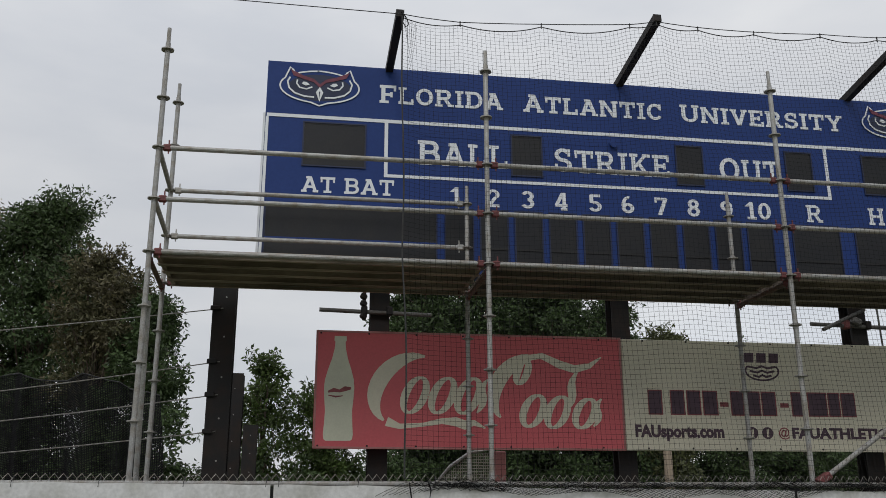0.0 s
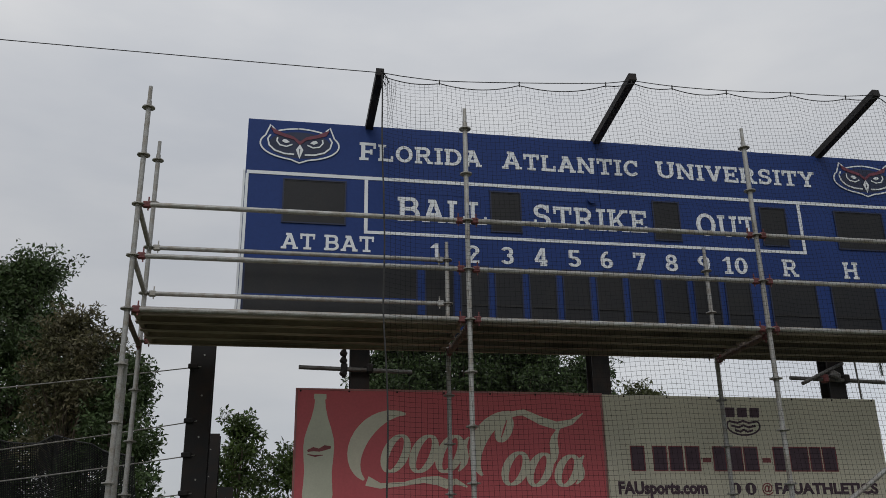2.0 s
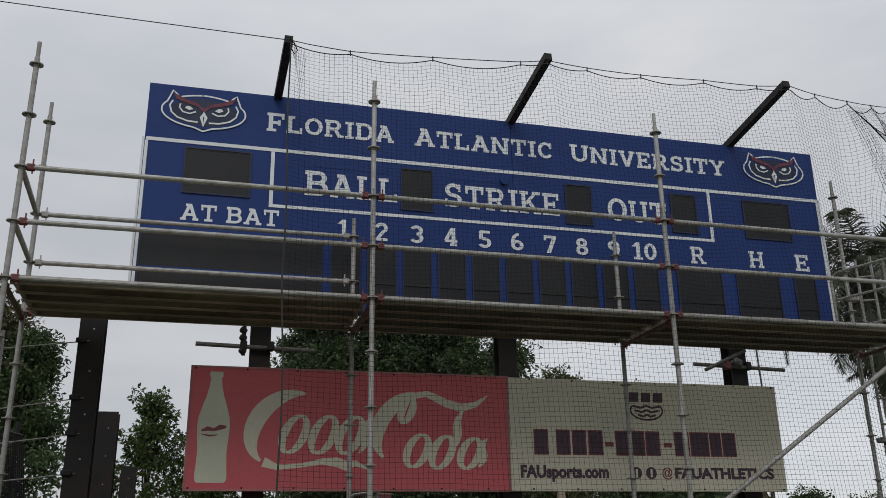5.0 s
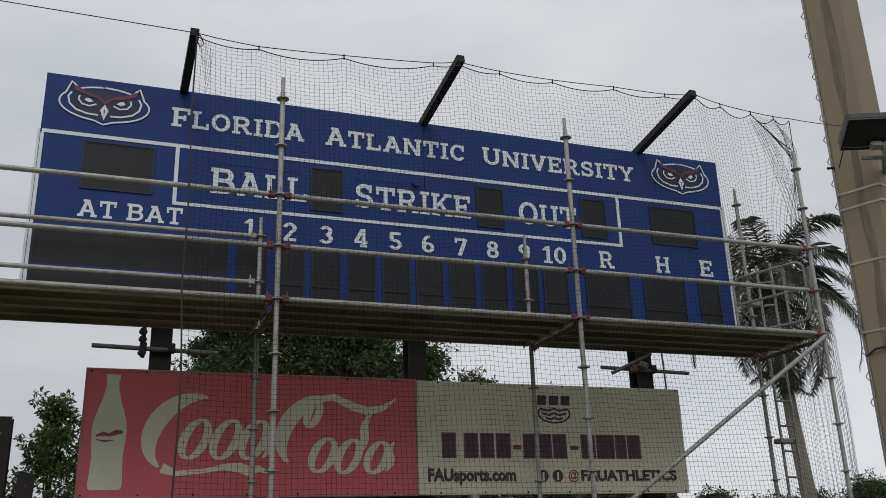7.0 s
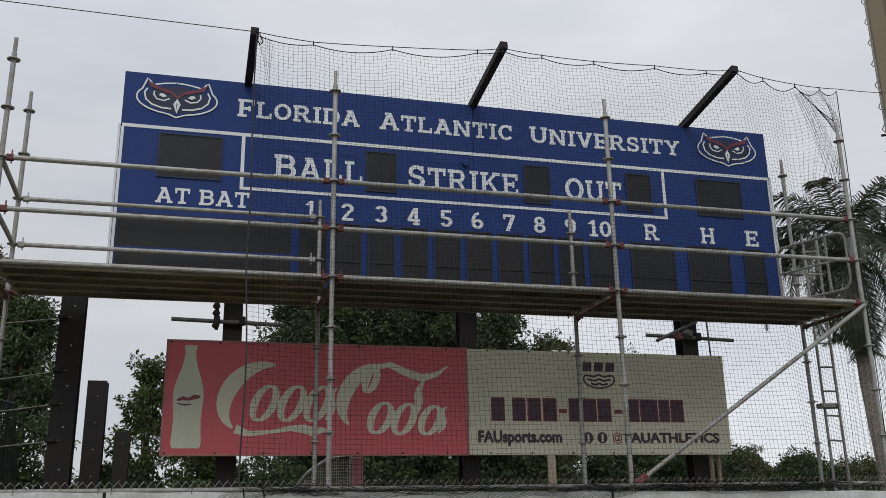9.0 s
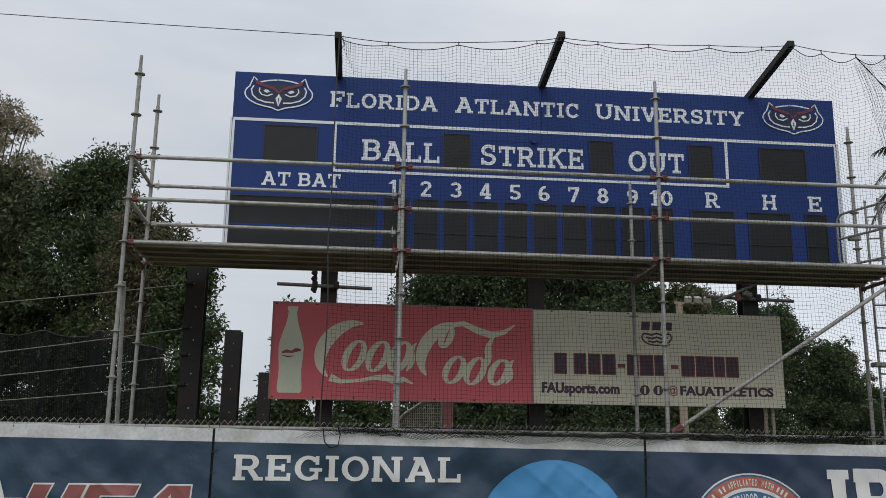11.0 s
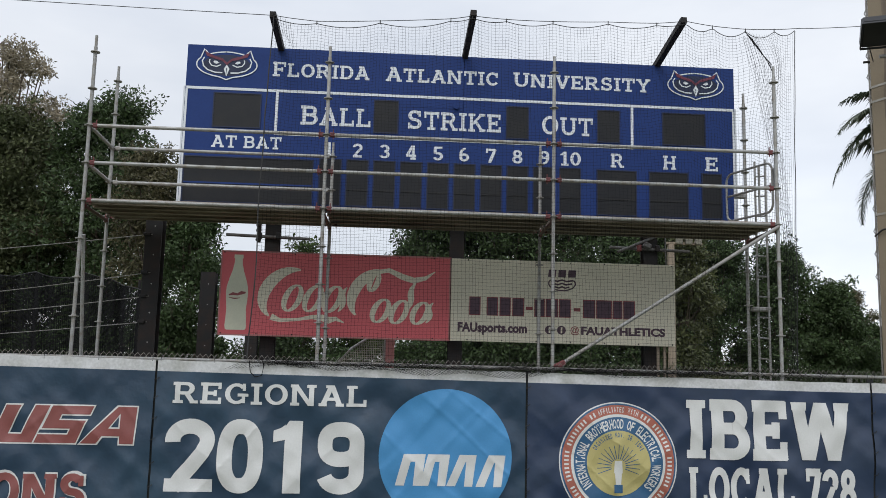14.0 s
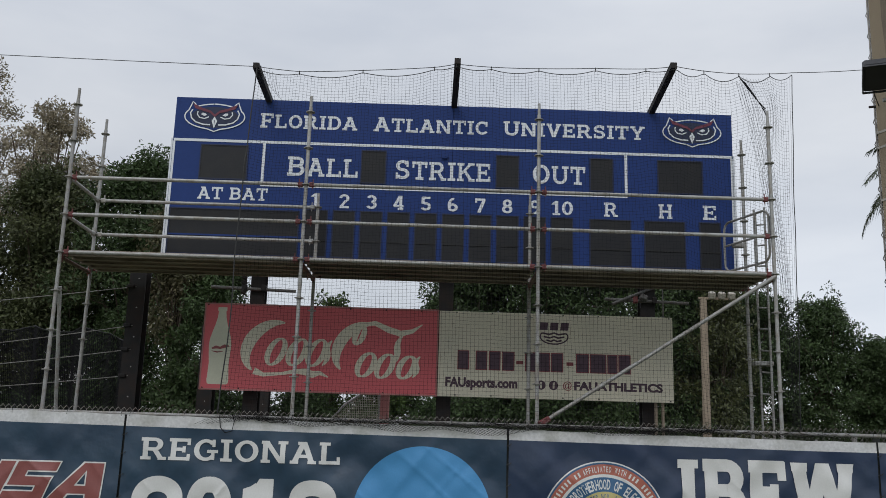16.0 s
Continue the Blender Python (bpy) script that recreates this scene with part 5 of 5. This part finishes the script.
def tree(x, y, h, r, seed, label, leaf=M_LEAF, crown_from=0.25, clumps=46, per=420, size=0.17, sparse=1.0, lean=0.0, ragged=1.0):
    rnd = random.Random(seed)
    t = thing("tree", (x, y, 0), label, "tree", "trees behind the fence")
    bm = bmesh.new()
    trunk_top = Vector((x + lean * 0.4, y, h * 0.5))
    tube(bm, (x, y, 0), trunk_top, 0.035 * h * 0.5 + 0.05, 9, 0.09)
    cl = []
    for i in range(clumps):
        u = (i + 0.5) / clumps
        a = i * 2.39996 + rnd.uniform(-0.4, 0.4)
        zz = h * (crown_from + (1 - crown_from) * rnd.random() ** 0.85)
        f = (zz / h - crown_from) / (1 - crown_from)
        prof = math.sin(math.pi * min(1, 0.22 + 0.78 * f)) ** 0.6 if f < 0.98 else 0.3
        rad = r * prof * math.sqrt(rnd.random()) * rnd.uniform(0.85, 1.12)
        c = Vector((x + lean * f + rad * math.cos(a), y + rad * math.sin(a), zz - 0.25))
        cl.append((c, rnd.uniform(0.45, 0.95) * sparse * (0.55 + 0.28 * r)))
        if i % 2 == 0:
            s = Vector((x, y, 0)).lerp(trunk_top, rnd.uniform(0.45, 1.0))
            mid = s.lerp(c, 0.5) + Vector((0, 0, 0.25))
            path_tube(bm, [s, mid, c], 0.035, 5)
    # outlying twigs with a few leaves: an uneven outline
    tw = []
    for i in range(int(clumps * 2.0 * ragged)):
        c, q = rnd.choice(cl)
        d = Vector((rnd.gauss(0, 1), rnd.gauss(0, 0.6), abs(rnd.gauss(0.5, 0.8)))).normalized()
        e = c + d * q * rnd.uniform(0.85, 1.5)
        path_tube(bm, [c, c.lerp(e, 0.6) + Vector((0, 0, 0.04)), e], 0.010, 3)
        tw.append((e, rnd.uniform(0.16, 0.26) * (1 + 0.25 * r)))
    part("trunk", bm, M_BARK, t, "grey-brown bark")
    leaf_cloud("crown", cl, per, size, leaf, t, seed)
    leaf_cloud("outer_crown", tw, 26, size * 0.9, leaf, t, seed + 1)
    return t


def build_trees():
    """The row of trees stands some forty metres beyond the fence."""
    dense, far = "dense dark green broadleaf tree behind the ballpark", "green tree at the far edge of the grounds"
    rows = [(-12.4, 16.0, 3.9, dense, M_LEAF, 0.12, 120, 330), (-17.6, 15.2, 3.9, "tall tree with olive and brownish foliage", M_LEAF6, 0.1, 120, 330), (-23.5, 15.6, 4.3, "tall tree with olive and brownish foliage", M_LEAF6, 0.1, 110, 320),
            (-30.0, 16.0, 4.6, dense, M_LEAF, 0.1, 100, 300), (-37.5, 15.0, 4.8, dense, M_LEAF, 0.1, 100, 300),             (-1.75, 8.5, 1.7, "small bright green tree standing in a gap", M_LEAF4, 0.1, 46, 90),
            (1.0, 7.4, 1.6, "small slender green tree", M_LEAF4, 0.1, 40, 120), (5.9, 13.6, 3.0, dense, M_LEAF, 0.06, 100, 330), (8.9, 12.6, 2.8, dense, M_LEAF, 0.06, 80, 320), (12.0, 13.4, 3.5, dense, M_LEAF, 0.06, 100, 330),
            (15.8, 11.6, 2.8, dense, M_LEAF, 0.05, 80, 320), (18.4, 10.4, 1.7, "tree with yellowish green foliage", M_LEAF2, 0.05, 50, 300)]
    for i, (x, h, r, label, leaf, low, clumps, per) in enumerate(rows):
        tree(1.5 + (x - 1.5) * 1.054, 46.5 + 0.8 * math.sin(i * 2.1), 1.7 + (h - 1.7) * 1.054, r * 1.05, 11 + i, label, leaf, low, int(clumps * 1.35), per, 0.27)
    # two nearer trees before the row
    tree(-6.3, 37.0, 9.8, 2.0, 16, "smaller leafy tree beside the taller row", M_LEAF, 0.08, 80, 330, 0.22)
    tree(-8.3, 38.0, 12.1, 1.9, 17, "tree with dry brownish leaf tips", M_LEAF5, 0.5, 54, 220, 0.22)
    edge = [(27.5, 13.6, 3.6), (32.5, 13.8, 4.0), (37.6, 13.2, 3.6), (42.3, 10.2, 2.4), (46.4, 8.0, 2.2), (50.2, 6.9, 2.4), (55.0, 6.2, 3.0), (61.0, 5.4, 3.2), (68.0, 6.0, 3.4), (76.0, 7.6, 4.0), (86.0, 9.0, 4.6)]
    for i, (x, h, r) in enumerate(edge):
        tree(x, 75.0 + 1.4 * math.sin(i * 1.7), h * (1.07 if i < 4 else 0.9), r * 1.25, 60 + i, far, M_LEAF2 if i in (0, 5, 7) else M_LEAF, 0.02, 120, 260, 0.34)
    tree(-20.2, 50.0, 21.3, 3.7, 77, "tall thin-crowned tree with pale brown foliage", M_LEAF3, 0.62, 70, 110, 0.24, sparse=0.62)
    tree(-26.4, 52.0, 24.6, 4.2, 78, "tall thin-crowned tree with pale brown foliage", M_LEAF3, 0.6, 70, 110, 0.24, sparse=0.62)
    tree(46.0, 77.0, 10.6, 2.6, 79, "thin half-bare tree with pale twigs", M_LEAF5, 0.35, 46, 60, 0.26, sparse=0.5, ragged=2.0)
    # dark understorey along the foot of the row
    for i in range(19):
        x = -40 + 3.1 * i + 0.6 * math.sin(i * 1.9)
        tree(x, 44.0 + 0.9 * math.sin(i * 1.3), 3.3 + 0.6 * math.sin(i * 2.7), 2.1, 100 + i, "low dark green shrub along the row of trees", M_LEAF, 0.02, 40, 230, 0.24, ragged=0.5)


build_trees()


def palm(x, y, h, seed, k0=1.28, lean=0.0):
    rnd = random.Random(seed)
    p = thing("palm_tree", (x, y, 0), "tall royal palm with a smooth grey trunk and drooping fronds", "palm")
    bm = bmesh.new()
    pts = [(0.0, 0.22), (1.2, 0.24), (2.5, 0.23), (h * 0.6, 0.205), (h * 0.8, 0.175), (h, 0.135)]
    for (z0, r0), (z1, r1) in zip(pts, pts[1:]):
        tube(bm, (x + lean * (1 - z0 / h) ** 2, y, z0), (x + lean * (1 - z1 / h) ** 2, y, z1), r0, 14, r1)
    part("trunk", bm, M_PALMBARK, p, smooth=True)
    part("crownshaft", tb((x, y, h - 0.1), (x, y, h + 1.1), 0.17, 12, 0.10), M_PALM, p)
    for k in range(38):
        a = k * 2.39996 + 0.5
        el = radians(82 - 142 * (k / 37) + rnd.uniform(-8, 8))
        L = rnd.uniform(4.0, 5.0) * k0
        fb = bmesh.new()
        pts, pos, d_el = [], Vector((x, y, h + 1.05)), el
        for i in range(15):
            pts.append(pos.copy())
            pos = pos + Vector((math.cos(a) * math.cos(d_el), math.sin(a) * math.cos(d_el), math.sin(d_el))) * (L / 14)
            d_el -= radians(rnd.uniform(7.0, 9.5))
        path_tube(fb, pts, 0.016, 4)
        side = Vector((-math.sin(a), math.cos(a), 0))
        for i in range(2, 15):
            for sub in range(7):
                u = i + sub / 7
                if u > 14:
                    break
                b = pts[int(u)].lerp(pts[min(14, int(u) + 1)], u - int(u))
                fw = (pts[min(14, int(u) + 1)] - pts[max(0, int(u) - 1)]).normalized()
                ll = 0.85 * k0 * math.sin(math.pi * min(1, 0.18 + 0.75 * u / 14)) * rnd.uniform(0.8, 1.1)
                for s in (-1, 1):
                    dr = (side * s * 0.8 + fw * 0.55 + Vector((0, 0, rnd.uniform(-0.55, 0.15)))).normalized()
                    tip = b + dr * ll + Vector((0, 0, -0.28 * ll))
                    mid = b + dr * ll * 0.55
                    w = fw * 0.017
                    f = [fb.verts.new(q) for q in (b - w, b + w, mid + w, tip, mid - w)]
                    fb.faces.new(f)
        part("frond", fb, M_PALM, p)
    return p


palm(19.55, 22.0, 8.3, 3, 0.88, 0.6)


# ---- light pole, wooden pole and small things ----
def build_poles():
    x, y = 10.63, 9.46
    lp = thing("light_pole", (x, y, 0), "thick tan concrete light pole with straps, step rungs and a floodlight", "light pole")
    bm = bx((x, y, 9), (0.62, 0.62, 18), (0, 0, 22), bevel=0.05)
    part("shaft", bm, M_CONC, lp)
    rot = Matrix.Rotation(radians(22), 3, "Z")

    def on(u, v, z):
        q = rot @ Vector((u, v, 0))
        return (x + q.x, y + q.y, z)

    # an uneven darker strip up one face, from 3.8 m
    st = bmesh.new()
    z = 2.6
    random.seed(9)
    pr = []
    for i in range(24):
        zz = 3.8 + i * 0.5
        pr.append((0.04 + random.uniform(-0.025, 0.025), 0.055 + random.uniform(-0.02, 0.03), zz))
    for (u0, w0, za), (u1, w1, zb) in zip(pr, pr[1:]):
        st.faces.new([st.verts.new(on(-0.3145, -u, zc)) for u, zc in ((u0 - w0, za), (u0 + w0, za), (u1 + w1, zb), (u1 - w1, zb))])
    part("tone_patch", st, M_STREAK, lp, "long dark streak with uneven edges")
    for z in (4.42, 5.41, 6.24, 6.48):
        sb = bx((x, y, z), (0.635, 0.635, 0.045), (0, 0, 22), bevel=0.04)
        part("strap", sb, M_STRAP, lp, "pale metal strap")
    for i in range(34):
        z = 3.4 + 0.36 * i
        rr = bmesh.new()
        path_tube(rr, [on(-0.24, 0.31, z), on(-0.24, 0.36, z + 0.01), on(-0.24, 0.39, z + 0.06), on(-0.24, 0.36, z + 0.11), on(-0.24, 0.31, z + 0.12)], 0.008, 5)
        part("step_rung", rr, M_WIRE, lp)
    part("conduit", tb(on(-0.27, 0.322, 0), on(-0.27, 0.322, 17), 0.014, 6), M_WIRE, lp)
    # floodlight: a flat housing tilted over its bracket, lens side down
    tilt = pose(9.965, 8.61, 6.975, -29.7, 0, -22.9)
    hb = bmesh.new()
    box(hb, (0, 0, 0.09), (0.70, 0.50, 0.17), bevel=0.035)
    hb.transform(tilt)
    fl = part("floodlight", hb, M_FLOOD, lp, "dark box floodlight")
    rim = bmesh.new()
    for c, d in (((0, 0.245, 0), (0.70, 0.02, 0.03)), ((0, -0.245, 0), (0.70, 0.02, 0.03)), ((-0.345, 0, 0), (0.02, 0.47, 0.03)), ((0.345, 0, 0), (0.02, 0.47, 0.03))):
        box(rim, c, d)
    rim.transform(tilt)
    part("rim", rim, M_FLOOD, fl)
    yoke = bmesh.new()
    box(yoke, (0.10, 0.16, -0.06), (0.16, 0.12, 0.09), bevel=0.02)
    box(yoke, (0.24, 0.18, -0.10), (0.14, 0.16, 0.16), bevel=0.03)
    yoke.transform(tilt)
    part("yoke", yoke, M_STRAP, fl, "grey metal mounting yoke")
    part("bracket", tube(tb((9.98, 8.86, 6.72), (10.75, 8.62, 6.74), 0.03, 8), on(-0.05, -0.31, 6.70), (10.30, 8.76, 6.73), 0.03, 8), M_GALV, lp)
    part("strap_bolt", tb(on(-0.27, 0.29, 6.93), on(-0.34, 0.37, 6.93), 0.02, 8), M_BLACK, lp)
    part("tie_rod", tb(on(-0.318, 0.2, 6.90), (9.62, 8.60, 7.06), 0.008, 6), M_ROPE, lp)
    part("cable_loop", path_tube(bmesh.new(), [on(-0.33, 0.30, 4.08), on(-0.35, 0.15, 4.16), on(-0.35, -0.1, 4.17), on(-0.33, -0.30, 4.10)], 0.014, 6), M_ROPE, lp)
    wp = thing("wooden_pole", (17.2, 41.5, 0), "bare weathered wooden utility pole with a light on top", "pole")
    part("shaft", tb((17.2, 41.5, 0), (17.2, 41.5, 8.9), 0.22, 12, 0.18), M_WOOD, wp)
    part("crossbar", bx((17.9, 41.5, 8.98), (1.9, 0.12, 0.12)), M_WOOD, wp)
    for dx in (0.4, 0.9, 1.4):
        part("lamp_head", bx((17.2 + dx, 41.35, 9.12), (0.34, 0.30, 0.36), (20, 0, 0), bevel=0.05), M_STRAP, wp, "pale lamp head")
    gp = thing("gate_post", (2.72, 12.0, 0), "faded pink painted post beside a bit of wire gate", "post")
    part("post", bx((2.72, 12.0, 1.2), (0.15, 0.12, 2.4), bevel=0.01), M_PINK, gp)
    gate = thing("wire_gate", (2.25, 12.0, 0), "small grey wire mesh gate with a sloping top", "gate")
    fr = bmesh.new()
    path_tube(fr, [(1.85, 12, 0), (1.85, 12, 1.98), (2.05, 12, 2.20), (2.32, 12, 2.38), (2.63, 12, 2.42), (2.63, 12, 0)], 0.025, 8)
    part("gate_frame", fr, M_GALV, gate)
    wm = bmesh.new()
    for i in range(25):
        xx = 1.875 + i * 0.031
        zt = 1.98 + min(1, (xx - 1.85) / 0.47) * 0.39
        tube(wm, (xx, 12, 0.05), (xx, 12, zt), 0.0045, 4)
    for j in range(60):
        zz = 0.05 + j * 0.04
        xa = 1.86 if zz < 1.98 else 1.86 + (zz - 1.98) / 0.39 * 0.47
        tube(wm, (xa, 12.006, zz), (2.62, 12.006, zz), 0.0045, 4)
    part("wire_mesh", wm, M_STRAP, gate)


build_poles()


def build_cables():
    p = thing("cable_post", (-6.5, 9.45, 0), "plain grey steel post holding strung cables", "post")
    part("post", tb((-6.5, 9.45, 0), (-6.5, 9.45, 3.3), 0.045, 10), M_GALV, p)
    for za, zb, s in ((3.69, 3.02, 0.03), (3.13, 2.35, 0.05), (2.79, 2.15, 0.06), (2.42, 1.92, 0.05)):
        c = thing("steel_cable", (-3.6, 9.45, (za + zb) / 2), "thin grey cable strung tight to a steel post", "cable", "yard cables")
        part("cable", path_tube(bmesh.new(), cat((-6.5, 9.45, zb), (-0.78, 9.33, za), s, 14), 0.006, 5), M_WIRE, c)
        part("cable_clip", bx((-0.86, 9.32, za), (0.10, 0.04, 0.05), bevel=0.008), M_BLACK, c)


build_cables()


def build_cage():
    """Black batting-cage netting: hanging strands with folds, tied to a line of cable."""
    cg = thing("batting_cage_net", (-5.5, 13.5, 0), "fine black batting cage netting hung in folds behind the scaffold", "netting")
    verts, faces = [], []

    def strand(pts, r):
        b = len(verts)
        for p in pts:
            verts.extend(((p[0] - r, p[1], p[2] - r), (p[0] + r, p[1], p[2] - r), (p[0], p[1] + r, p[2] + r)))
        for i in range(len(pts) - 1):
            for k in range(3):
                a = b + 3 * i
                faces.append((a + k, a + (k + 1) % 3, a + 3 + (k + 1) % 3, a + 3 + k))

    def at(u, z):
        x = -8.0 + 6.05 * u + 0.12 * u * math.sin(z * 1.1)
        return (x + 0.03 * math.sin(9 * x), 13.5 + 0.12 * math.sin(7.0 * x) + 0.05 * math.sin(19 * x + z), z)

    def top(u):
        return 3.55 - 0.12 * abs(math.sin(u * 19)) - 0.5 * max(0, u - 0.9) * 6

    for i in range(270):
        u = i / 269
        strand([at(u, top(u) * k / 8) for k in range(9)], 0.0052)
    for j in range(150):
        strand([at(u / 110, top(u / 110) * j / 149) for u in range(111)], 0.0052)
    me = bpy.data.meshes.new("mesh_sheet")
    me.from_pydata(verts, [], faces)
    me.materials.append(M_CAGE)
    ob = new("mesh_sheet", me)
    ob.parent = cg
    ob.matrix_parent_inverse = Matrix.Translation(-Vector(cg.location))
    part("head_cable", path_tube(bmesh.new(), [at(u / 40, top(u / 40)) for u in range(41)], 0.01, 5), M_ROPE, cg)
    for x in (-8.0, -2.1):
        part("pole", tb((x, 13.7, 0), (x, 13.7, 3.45), 0.03, 8), M_BLACK, cg)


build_cage()
